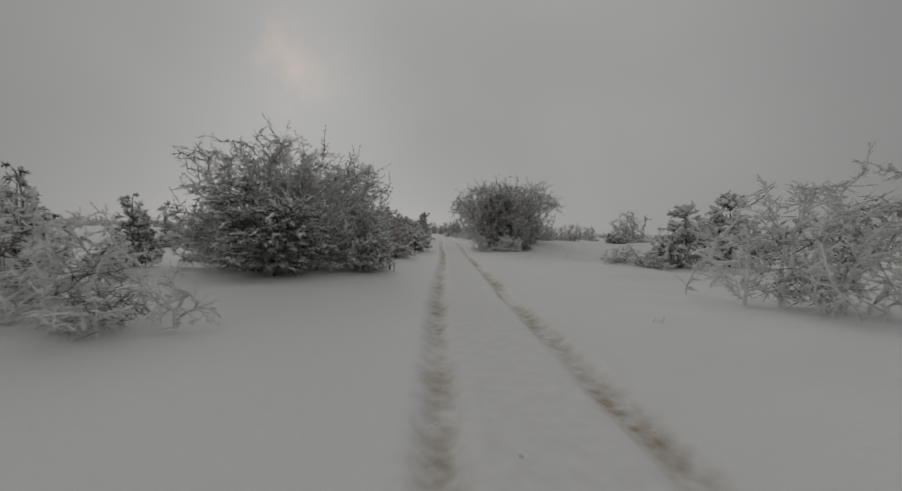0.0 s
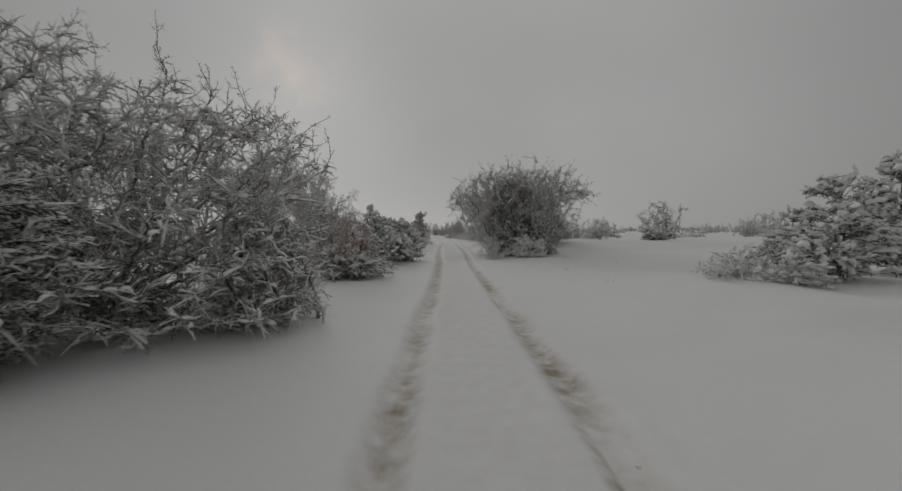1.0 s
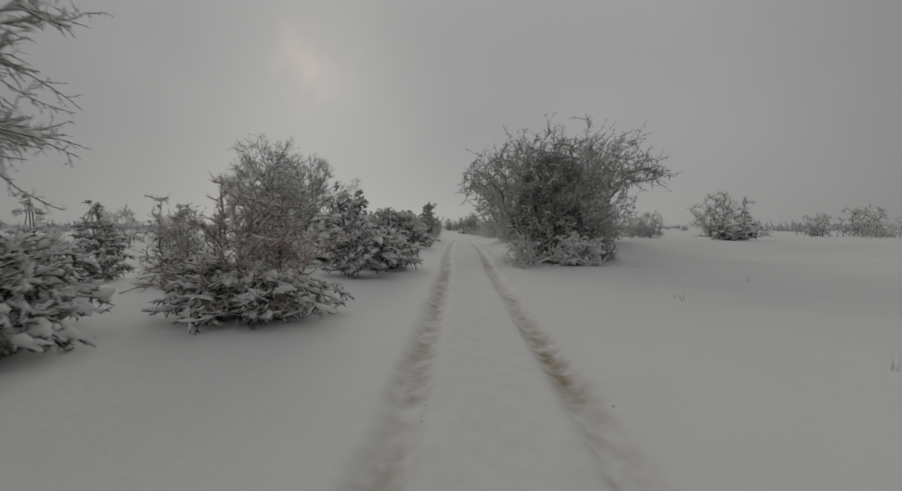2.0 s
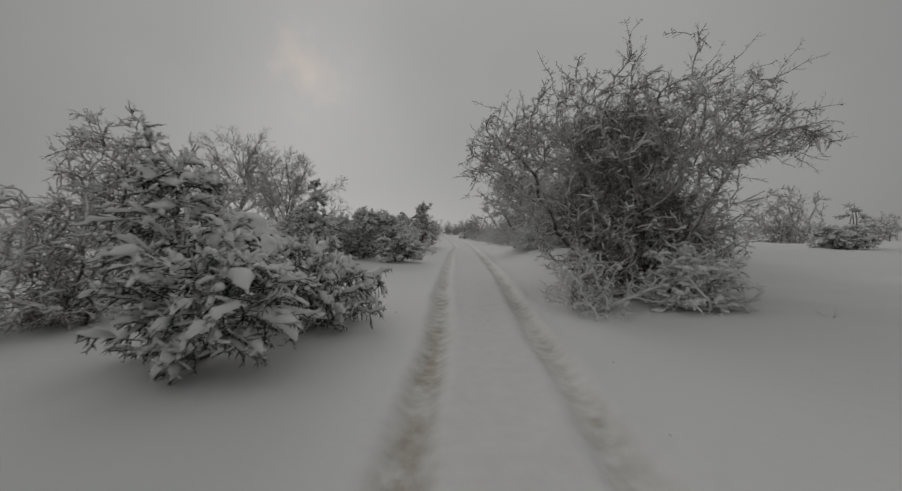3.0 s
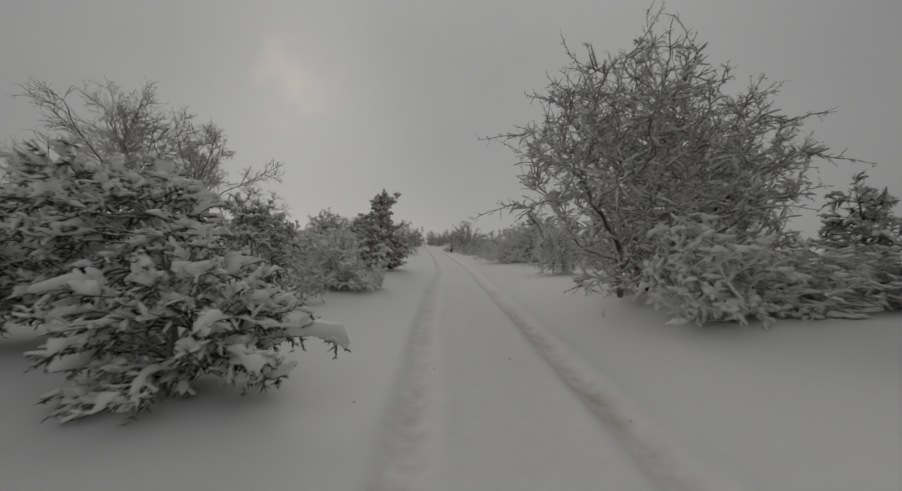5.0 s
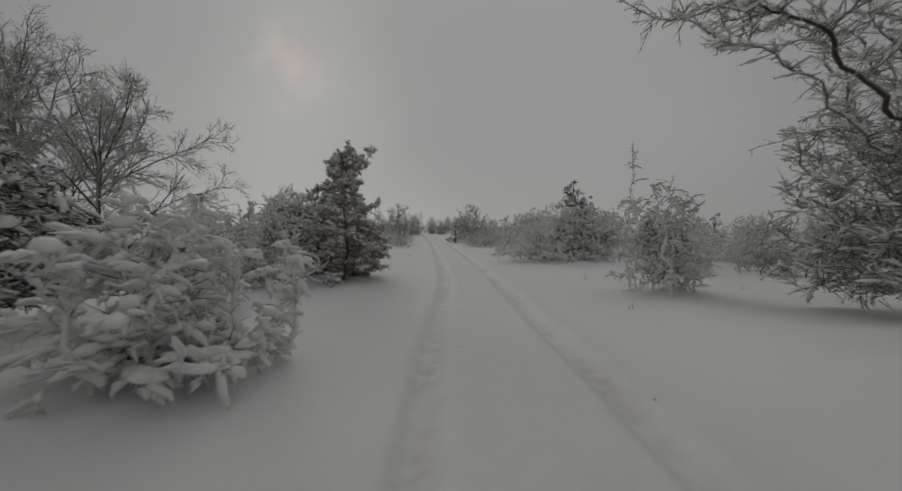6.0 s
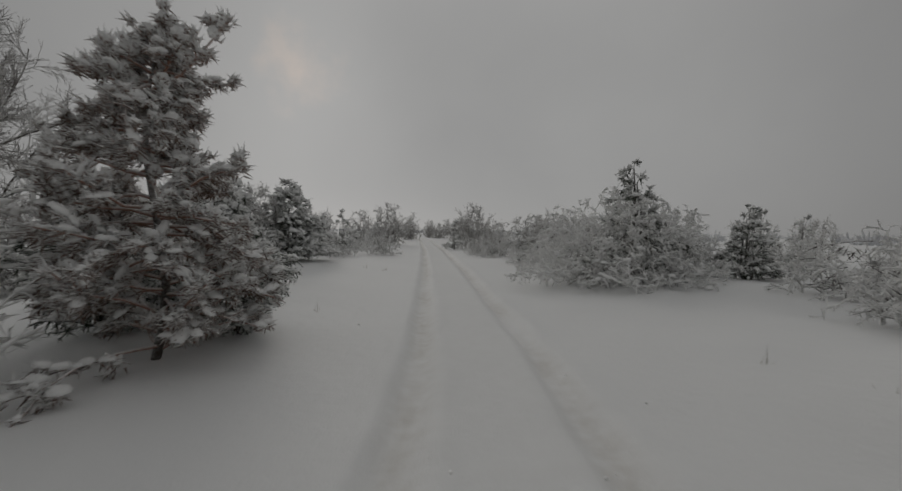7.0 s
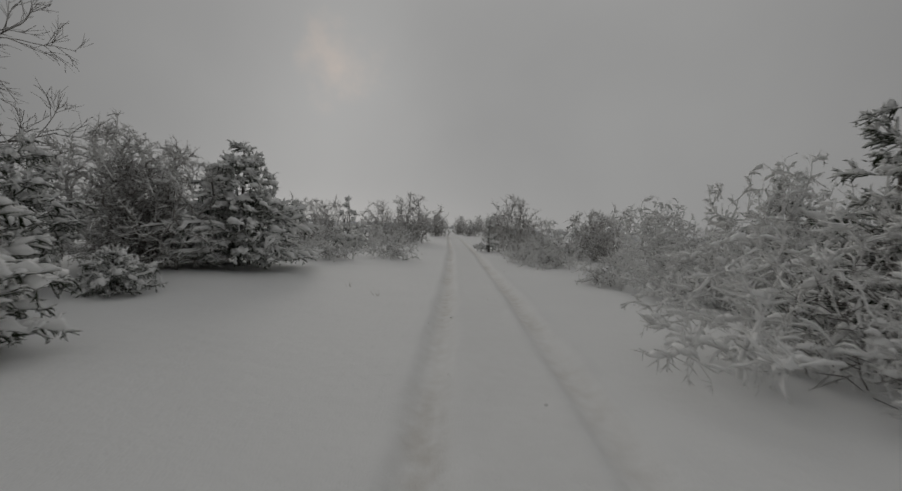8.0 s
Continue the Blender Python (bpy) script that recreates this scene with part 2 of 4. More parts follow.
def spikes(sets):
    """Fine shoots: three-sided, running out to a point; sets: pairs of two-point lines and radii."""
    pts = np.concatenate([p[:, (0, -1)] for p, _ in sets])
    rad = np.concatenate([r[:, 0] for _, r in sets])
    t = unit(pts[:, 1] - pts[:, 0])
    a = unit(np.cross(t, rng.normal(0, 1, t.shape)))
    b = np.cross(t, a)
    ring = [pts[:, 0] + rad[:, None] * (a * math.cos(q) + b * math.sin(q)) for q in (0.0, 2.094, 4.189)]
    v = np.stack([*ring, pts[:, 1]], 1).reshape(-1, 3)
    i = np.arange(len(pts))[:, None, None] * 4
    f = (i + np.array(((0, 1, 3), (1, 2, 3), (2, 0, 3)))[None]).reshape(-1, 3)
    return v, f


def joined(*geos):
    vs, fs, base = [], [], 0
    for v, f in geos:
        vs.append(v)
        fs.append(f + base)
        base += len(v)
    return np.concatenate(vs), np.concatenate(fs)


def reach_for(points, parents, radii, n, sag, wiggle, thick):
    """Branches from the nearest place on the parent lines to each of the points."""
    flat, fr = parents[:, 1:].reshape(-1, 3), radii[:, 1:].reshape(-1)
    d = np.linalg.norm((points[:, None] - flat[None]) * (1, 1, 0.8), axis=2) + 0.6 * np.maximum(0, flat[None, :, 2] - points[:, None, 2])
    d += rng.uniform(0, 0.15, d.shape)
    j = d.argmin(1)
    a = flat[j]
    s = np.linspace(0, 1, n)[None, :, None]
    span = np.linalg.norm(points - a, axis=1)[:, None]
    mid = (a + points) / 2 + rng.normal(0, 0.14, a.shape) * span + np.array((0, 0, 1.0)) * span * sag
    pts = a[:, None] * (1 - s) ** 2 + mid[:, None] * 2 * s * (1 - s) + points[:, None] * s ** 2
    pts[:, 1:] += rng.normal(0, 1, (len(a), n - 1, 3)) * (wiggle * span / n)[:, None]
    r0 = np.minimum(fr[j] * 0.8, thick)
    return pts, r0[:, None] * np.linspace(1, 0.45, n)[None]


def part(name, geo, material, parent, label="", kind=""):
    """One mesh object under a thing, from vertices and triangles."""
    v, f = geo
    me = bpy.data.meshes.new(name)
    k = f.shape[1]
    me.vertices.add(len(v))
    me.vertices.foreach_set("co", np.asarray(v, dtype=np.float32).ravel())
    me.loops.add(f.size)
    me.loops.foreach_set("vertex_index", f.astype(np.int32).ravel())
    me.polygons.add(len(f))
    me.polygons.foreach_set("loop_start", np.arange(0, f.size, k, dtype=np.int32))
    me.polygons.foreach_set("use_smooth", np.ones(len(f), dtype=bool))
    me.update(calc_edges=True)
    me.materials.append(material)
    ob = new(name, me)
    ob.parent = parent
    return tagged(ob, label, kind=kind)


def lump_template(fineness):
    bm = bmesh.new()
    bmesh.ops.create_icosphere(bm, subdivisions=fineness, radius=1.0)
    v = np.array([p.co[:] for p in bm.verts])
    f = np.array([[p.index for p in q.verts] for q in bm.faces])
    bm.free()
    return v, f


def dome_template():
    """A closed low dome: crown, two rings and a flat underside."""
    v = [(0, 0, 1.0)]
    v += [(0.62 * math.cos(a), 0.62 * math.sin(a), 0.76) for a in np.arange(6) * math.pi / 3]
    v += [(math.cos(a), math.sin(a), 0.05) for a in np.arange(6) * math.pi / 3 + 0.5]
    v += [(0, 0, -0.5)]
    f = []
    for i in range(6):
        k = (i + 1) % 6
        f += [(0, 1 + i, 1 + k), (1 + i, 7 + i, 1 + k), (1 + k, 7 + i, 7 + k), (13, 7 + k, 7 + i)]
    return np.array(v), np.array(f)


LUMP, PUFF = lump_template(0), dome_template()


def lumps(centres, sizes, flat=0.55):
    """Snow clumps: uneven, flattened blobs at the given centres."""
    v, f = LUMP
    m = len(centres)
    ph = rng.uniform(0, 6.28, (m, 1, 3))
    wob = 1 + 0.16 * np.sin(v[None] * 2.7 + ph).sum(2, keepdims=True) / 1.5 + rng.normal(0, 0.12, (m, len(v), 1))
    stretch = np.stack([rng.uniform(0.8, 1.5, m), rng.uniform(0.7, 1.2, m), np.full(m, flat)], -1)
    turn = rng.uniform(0, 6.28, m)
    p = v[None] * wob * stretch[:, None] * np.asarray(sizes)[:, None, None]
    c, s = np.cos(turn)[:, None], np.sin(turn)[:, None]
    p = np.stack([p[..., 0] * c - p[..., 1] * s, p[..., 0] * s + p[..., 1] * c, p[..., 2]], -1) + np.asarray(centres)[:, None]
    return p.reshape(-1, 3), (f[None] + (np.arange(m) * len(v))[:, None, None]).reshape(-1, 3)


def puffs(centres, along, sizes):
    """Snow on boughs: knobbly loaves that lie along them, rounded above and flat below."""
    v, f = PUFF
    m = len(centres)
    ph = rng.uniform(0, 6.28, (m, 1, 3))
    wob = 1 + 0.15 * np.sin(v[None] * 3.1 + ph).sum(2, keepdims=True) / 1.5 + 0.06 * np.sin(v[None] * 7.3 + ph * 2).sum(2, keepdims=True) / 1.5
    p = v[None] * wob
    p[..., 2] = np.where(p[..., 2] < 0, p[..., 2] * 0.45, p[..., 2] * 0.8)
    x = unit(along * (1, 1, 0.8) + rng.normal(0, 0.02, along.shape))
    y = unit(np.cross((0, 0, 1.0), x))
    z = np.cross(x, y)
    s = np.asarray(sizes)[:, None] * np.stack([rng.uniform(0.95, 1.35, m), rng.uniform(0.75, 1.05, m), rng.uniform(0.6, 0.9, m)], -1)
    q = p * s[:, None]
    q = q[..., 0:1] * x[:, None] + q[..., 1:2] * y[:, None] + q[..., 2:3] * z[:, None] + np.asarray(centres)[:, None]
    return q.reshape(-1, 3), (f[None] + (np.arange(m) * len(v))[:, None, None]).reshape(-1, 3)


def ribbons(lines, width, n, uneven=0.45, sides=6):
    """Snow lying along boughs: soft uneven rolls, lifted onto the wood, that thin out at both ends."""
    m, k, _ = lines.shape
    u = np.linspace(0, k - 1, n)
    i0 = np.minimum(u.astype(int), k - 2)
    f = (u - i0)[None, :, None]
    line = lines[:, i0] * (1 - f) + lines[:, i0 + 1] * f
    fat = np.asarray(width)[:, None] * (1 + uneven * rng.normal(0, 1, (m, n)).clip(-1.6, 1.8)) * np.interp(np.linspace(0, 1, n), (0, 0.2, 0.8, 1), (0.45, 1.0, 1.05, 0.5))[None]
    fat = np.maximum(fat, 0.004)
    line = line + rng.normal(0, 0.35, line.shape) * fat[..., None] * (1, 1, 0.3)
    line[..., 2] += fat * 0.55
    v, f = tubes([(line, fat)], sides)
    # settle: flatter below than above
    mid = line.repeat(sides, 1).reshape(-1, 3)
    dz = v[:, 2] - mid[:, 2]
    v[:, 2] = mid[:, 2] + np.where(dz > 0, dz * 0.85, dz * 0.5)
    caps = np.arange(m)[:, None] * n * sides
    fan = np.array([(0, a + 1, a) for a in range(1, sides - 1)])
    shut = np.concatenate([(caps[:, :, None] + fan[None]).reshape(-1, 3), (caps[:, :, None] + (n - 1) * sides + fan[None][..., ::-1]).reshape(-1, 3)])
    return v, np.concatenate([f, shut])


def inside(lobes, m, stray=0.12, inner=0.30):
    """Points in a crown of ellipsoid lobes (x, y, z, rx, ry, rz), denser towards the rim; a few stray past it."""
    lobes = np.asarray(lobes, dtype=float)
    vol = lobes[:, 3] * lobes[:, 4] * lobes[:, 5]
    vol = vol ** 0.75
    pick = rng.choice(len(lobes), m, p=vol / vol.sum())
    far = rng.uniform(inner, 1.0, m) ** 0.6
    far = np.where(rng.uniform(0, 1, m) < stray, rng.uniform(1.02, 1.22, m), far)
    p = lobes[pick, :3] + unit(rng.normal(0, 1, (m, 3))) * far[:, None] * lobes[pick, 3:]
    p[:, 2] = np.maximum(p[:, 2], rng.uniform(0.06, 0.3, m))
    return p


def base_empty(name, x, y, label, category, group=""):
    global rng
    rng = np.random.default_rng(int(abs(x * 131.0 + y * 977.0) * 10))
    ob = new(name)
    ob.location = (x, y, lift(x, y) - 0.03)
    ob.empty_display_size = 0.3
    return tagged(ob, label, category, group)


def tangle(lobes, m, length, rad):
    """The close inner tangle of twigs in a thicket, which also darkens its depth."""
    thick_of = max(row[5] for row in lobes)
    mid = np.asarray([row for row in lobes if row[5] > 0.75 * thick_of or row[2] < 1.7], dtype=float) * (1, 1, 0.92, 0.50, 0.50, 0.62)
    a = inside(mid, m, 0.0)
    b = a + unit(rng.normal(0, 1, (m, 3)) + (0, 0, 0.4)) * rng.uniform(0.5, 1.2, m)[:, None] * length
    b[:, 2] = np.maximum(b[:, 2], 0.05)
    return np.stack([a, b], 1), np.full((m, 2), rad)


def grow(lobes, count, step, roots, stray, crooked, sag):
    """A branching skeleton that feels its way into the crown: nodes, the parent of each, and the way each one points."""
    goal = inside(lobes, count, stray, 0.12)
    place = [r for r in roots] + [r + (0, 0, step) for r in roots]
    k = len(roots)
    parent = [-1] * k + list(range(k))
    way = [np.array((0, 0, 1.0))] * (2 * k)
    nodes = np.array(place)
    gap = np.linalg.norm(goal[:, None] - nodes[None], axis=2)
    near, gap = gap.argmin(1), gap.min(1)
    forks = np.zeros(60000, dtype=int)
    for _ in range(140):
        keep = (gap > step * 1.05) & (forks[near] < 4)
        goal, near, gap = goal[keep], near[keep], gap[keep]
        if not len(goal):
            break
        busy, back = np.unique(near, return_inverse=True)
        pull = np.zeros((len(busy), 3))
        np.add.at(pull, back, unit(goal - nodes[near]))
        ahead = unit(unit(pull) + 0.45 * np.array([way[i] for i in busy]) + rng.normal(0, crooked, pull.shape) - (0, 0, sag))
        ahead = unit(ahead * (1, 1, 0.82))
        fresh = nodes[busy] + ahead * step * rng.uniform(0.75, 1.2, (len(busy), 1))
        fresh[:, 2] = np.maximum(fresh[:, 2], 0.04)
        first = len(nodes)
        nodes = np.concatenate([nodes, fresh])
        parent += list(busy)
        way += list(ahead)
        forks[busy] += 1
        d = np.linalg.norm(goal[:, None] - fresh[None], axis=2)
        j = d.argmin(1)
        d = d[np.arange(len(goal)), j]
        closer = d < gap
        near, gap = np.where(closer, first + j, near), np.where(closer, d, gap)
    return nodes, np.array(parent), np.array(way)


def girths(parent, thin, pipe=2.8):
    """The thickness of every node, so that a limb carries what its twigs add up to."""
    load = np.zeros(len(parent))
    for i in range(len(parent) - 1, -1, -1):
        load[i] = max(load[i], thin ** pipe)
        if parent[i] >= 0:
            load[parent[i]] += load[i]
    return load ** (1 / pipe)


def limbs(nodes, parent, way, rad, skip, sides):
    """One ring at each node, joined to the ring of its parent; edges in skip are left out."""
    ref = np.where(np.abs(way[:, 2:3]) > 0.9, np.array((1.0, 0, 0)), np.array((0, 0, 1.0)))
    a = unit(np.cross(way, ref))
    b = np.cross(way, a)
    ang = np.arange(sides) * 2 * np.pi / sides
    v = nodes[:, None] + rad[:, None, None] * (a[:, None] * np.cos(ang)[:, None] + b[:, None] * np.sin(ang)[:, None])
    i = np.array([n for n in range(len(nodes)) if parent[n] >= 0 and n not in skip])
    p, q = parent[i][:, None] * sides, i[:, None] * sides
    s = np.arange(sides)[None]
    s2 = (s + 1) % sides
    f = np.concatenate([np.stack([p + s, p + s2, q + s2], -1).reshape(-1, 3), np.stack([p + s, q + s2, q + s], -1).reshape(-1, 3)])
    return v.reshape(-1, 3), f


def bare_shrub(x, y, lobes, label, stems=6, count=300, step=0.16, twig=0.26, thick=0.010, mat=None, foot=0.35, droop=0.0, snow=0, name="frosted_shrub", stray=0.10, core=1.5, per=3, rays=4, tips=1, crust=0.35, fat=1.0, crooked=0.28):
    """A leafless shrub or thorn tree: crooked limbs that fork into the crown, rimed twigs on all the thin wood, snow on the flat ones."""
    mat = mat or M_TWIG
    lobes = list(lobes) + [(a, b, c * 0.35, d * 0.92, e * 0.92, max(0.25, c * 0.35)) for a, b, c, d, e, f in lobes if c - f < 0.4]
    ob = base_empty(name, x, y, label, "shrub" if name.endswith("shrub") else "tree", "frosted shrubs and trees of the heath")
    if name == "frosted_shrub":
        # thickets rise from many feet
        stems, foot = stems + 5, max(foot, 0.34 * max(row[3] for row in lobes))
    roots = np.zeros((stems, 3))
    roots[:, :2] = rng.normal(0, foot, (stems, 2))
    nodes, parent, way = grow(lobes, count, step, roots, stray, crooked, droop * 0.3)
    rad = girths(parent, thick * 1.15) * np.interp(rng.uniform(0, 1, len(parent)), (0, 1), (0.9, 1.12))
    rad = np.minimum(rad, 0.07)
    # the stoutest line up from each root is a stem of its own
    kids = [[] for _ in parent]
    for i, p in enumerate(parent):
        if p >= 0:
            kids[p].append(i)
    skip = set()
    for r in range(stems):
        line = [r]
        while kids[line[-1]]:
            nxt = max(kids[line[-1]], key=lambda i: rad[i])
            if rad[nxt] < thick * 2.2:
                break
            line.append(nxt)
        if len(line) > 3:
            skip.update(line[1:])
            part("stem", tubes([(nodes[line][None], rad[line][None])], 7), M_WHITE if mat == M_WHITE else M_BARK, ob, "dark bark stem with a rim of frost")
    part("branchwork", limbs(nodes, parent, way, rad, skip, 5 if count > 500 else 4), mat, ob, kind="stuff")
    fine = np.array([i for i in range(len(parent)) if parent[i] >= 0 and rad[i] < thick * 3.0])
    seg = np.stack([nodes[parent[fine]], nodes[fine]], 1)
    sr = np.stack([rad[parent[fine]], rad[fine]], 1)
    p2, r2 = frond(seg, sr, per, (twig * 0.45, twig * 1.25), (28, 68), 3, 0.30, (0, 0, 0.12 - droop), thick, thick * 0.7, 0.0, flat=0.75)
    p3, r3 = frond(p2, r2, rays, (twig * 0.22, twig * 0.60), (28, 68), 2, 0.25, (0, 0, 0.05 - droop), thick * 0.8, thick * 0.55, 0.12, flat=0.7)
    p4, r4 = sprout(p3, r3, max(1, tips), (twig * 0.08, twig * 0.26), (28, 75), 2, 0.2, (0, 0, 0.05 - droop), thick * 0.6, 0.15)
    for p in (p2, p3, p4):
        p[..., 2] = np.maximum(p[..., 2], 0.03)
    ends = [(p3, r3 * 1.15), (p4, r4)] if tips else [(p3, r3 * 1.15)]
    part("twig_mass", joined(tubes([(p2, r2)], 3), spikes(ends)), mat, ob, kind="stuff")
    if name == "frosted_thorn_tree":
        # long young shoots stand out past the rim, set with short spurs
        free = np.array([i for i in range(len(parent)) if not kids[i] and nodes[i, 2] > 1.2])
        out = nodes[free] - np.average(nodes, axis=0)
        far = np.linalg.norm(out, axis=1) ** 3 * (0.4 + nodes[free, 2])
        pick = rng.choice(len(free), min(len(free), count // 14), replace=False, p=far / far.sum())
        whip = polylines(nodes[free[pick]], unit(out[pick]) * 0.7 + way[free[pick]] + (0, 0, 0.15), rng.uniform(0.35, 0.85, len(pick)), 7, 0.17, (0, 0, 0.15 - droop))
        wr = np.full((len(pick), 1), thick * 1.1) * np.linspace(1, 0.5, 7)[None]
        spur, sr2 = sprout(whip, wr, 9, (0.05, 0.20), (30, 75), 3, 0.25, (0, 0, 0.05), thick * 0.9, 0.05)
        nib, nr2 = sprout(spur, sr2, 3, (0.03, 0.08), (30, 70), 2, 0.2, (0, 0, 0.05), thick * 0.7, 0.2)
        part("shoot_fringe", joined(tubes([(whip, wr)], 4), tubes([(spur, sr2)], 3), spikes([(nib, nr2)])), mat, ob, "long knobbly shoots furred with rime", "stuff")
    # fills the crown and adds shade to its inside by dark colour
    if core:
        part("inner_tangle", spikes([tangle(lobes, int(count * core * 2), twig * 1.3, thick * 0.9)]), M_CORE, ob, "inner twig tangle, coloured dark for the shade inside", "stuff")
    if crust:
        # rime and snow along the upper side of the twigs, thickest low down and on the flatter ones
        level = 1 - np.abs(unit(p2[:, -1] - p2[:, 0])[:, 2])
        odds = (0.25 + level) / (0.8 + np.maximum(0, p2[:, 1, 2] - 0.8) ** 1.3)
        pick = rng.choice(len(p2), int(len(p2) * crust), replace=False, p=odds / odds.sum())
        width = fat * (0.004 + thick * rng.uniform(0.45, 1.15, len(pick)))
        part("rime_crust", ribbons(p2[pick], width, 4, 0.4, 4), M_SNOW, ob, "thick white fingers of rime and snow", "stuff")
    if snow:
        # pads of snow where level branches hold it
        flat = np.where((np.abs(way[:, 2]) < 0.55) & (parent >= 0))[0]
        on = flat[rng.integers(0, len(flat), snow)]
        part("snow_load", puffs(nodes[on] + np.stack([np.zeros(snow), np.zeros(snow), rad[on] * 0.7], -1), way[on], rng.uniform(0.02, 0.05, snow) * min(fat, 2.2)), M_SNOW, ob, "white snow lying along the branches", "stuff")
    return ob


def juniper(x, y, lobes, label, tufts=200, clump=0.06, mat=None, snow=0.6, name="snowy_juniper", stems=4, size=0.17):
    """A shaggy juniper: stems that spread from the foot, boughs that end in close tufts of short needles, snow in knobbly caps on the tufts."""
    mat = mat or M_NEEDLE
    ob = base_empty(name, x, y, label, "conifer", "snow-laden conifers of the heath")
    lob = np.asarray(lobes, dtype=float)
    k = np.linspace(0, 1, 7)[None, :, None]
    heads = lob[np.argsort(-lob[:, 2])[np.arange(max(stems, min(4, len(lob)))) % len(lob)], :3] * (0.8, 0.8, 1.0) + (0, 0, 0.1)
    roots = heads * (0.15, 0.15, 0) + rng.normal(0, 0.08, heads.shape) * (1, 1, 0)
    bow = (roots + heads) / 2 + rng.normal(0, 0.10, heads.shape)
    stem = roots[:, None] * (1 - k) ** 2 + bow[:, None] * 2 * k * (1 - k) + heads[:, None] * k ** 2
    sr = np.full((len(stem), 1), 0.04) * np.linspace(1, 0.35, 7)[None]
    for i in range(len(stem)):
        part("stem", tubes([(stem[i:i + 1], sr[i:i + 1])], 6), M_BARK, ob, "dark bark stem")
    ends = inside(lobes, tufts, 0.07, 0.60)
    bough, pr = reach_for(ends, stem, sr, 6, 0.10, 0.12, 0.014)
    bough[..., 2] = np.maximum(bough[..., 2], 0.05)
    part("bough_mass", tubes([(bough, pr)], 3), mat, ob, kind="stuff")
    # shoots stand off the outer boughs on all sides, and the tuft closes over the end
    need, nr = sprout(bough, np.full((tufts, 6), 0.05), 10, (size * 0.6, size * 1.5), (15, 80), 3, 0.25, (0, 0, -0.12), 0.013, 0.45)
    fine, fr = sprout(need, nr, 4, (size * 0.25, size * 0.6), (20, 65), 2, 0.2, (0, 0, -0.1), 0.009, 0.05)
    for p in (need, fine):
        p[..., 2] = np.maximum(p[..., 2], 0.03)
    part("crown", joined(spikes([(need, nr * 1.2)]), spikes([(fine, fr * 1.3)])), mat, ob, "dark needle tufts dusted with snow", "stuff")
    some = rng.uniform(0, 1, tufts) < snow + 0.3
    caps = bough[some][:, 3:]
    # snow keeps to shoots that lie open to the sky
    high = need[:, 2, 2] - bough[:, 4, 2].repeat(10)
    odds = np.clip(0.5 + 4.0 * high, 0.05, 1.0)
    pick = rng.choice(len(need), int(len(need) * min(0.75, snow)), replace=False, p=odds / odds.sum())
    part("snow_load", joined(ribbons(caps, clump * rng.uniform(0.4, 1.0, len(caps)), 6, 0.45), ribbons(need[pick], clump * rng.uniform(0.2, 0.56, len(pick)), 3, 0.4, 4)), M_SNOW, ob, "knobbly white snow on the tufts", "stuff")
    return ob


def conifer(x, y, height, radius, label, tufts=200, clump=0.06, snow=0.6, name="snowy_conifer", size=0.17, ragged=0.16, mat=None):
    """An upright conifer: tiers that narrow to a spire, each pushed a little off the trunk."""
    tiers = []
    for i, f in enumerate((0.13, 0.30, 0.47, 0.63, 0.77, 0.90)):
        r = radius * (1.04 - 0.92 * f)
        a = i * 2.4 + x
        tiers.append((r * ragged * math.cos(a), r * ragged * math.sin(a), height * f, r, r, height * 0.10))
    return juniper(x, y, tiers, label, tufts, clump, mat, snow, name, 2, size)


def roll_template():
    bm = bmesh.new()
    bmesh.ops.create_icosphere(bm, subdivisions=4, radius=1.0)
    v = np.array([p.co[:] for p in bm.verts])
    f = np.array([[p.index for p in q.verts] for q in bm.faces])
    bm.free()
    return v, f


ROLL = roll_template()


def snow_roll(length, width, thick, turn):
    """A lumpy roll of deep snow: rounded above, sagging at its ends, with a nibbled edge and a hollow underside."""
    v, f = ROLL
    ph = rng.uniform(0, 60, 3)
    n1 = np.array([noise.noise((a * 1.7 + ph[0], b * 1.7, c * 1.7)) for a, b, c in v])
    n2 = np.array([noise.noise((a * 4.2 + ph[1], b * 4.2, c * 4.2)) for a, b, c in v])
    n3 = np.array([noise.noise((a * 10 + ph[2], b * 10, c * 10)) for a, b, c in v])
    p = v * (1 + 0.30 * n1 + 0.16 * n2 + 0.06 * n3)[:, None]
    x, y, z = p[:, 0] * length, p[:, 1] * width, p[:, 2] * thick
    z = np.where(z < 0, z * np.clip(0.5 + 1.4 * n2, 0.1, 1.4), z)
    z = z - 0.30 * length * (p[:, 0] ** 2) - 0.32 * width * (p[:, 1] ** 2)
    c, q = math.cos(turn), math.sin(turn)
    return np.stack([x * c - y * q, x * q + y * c, z], -1), f


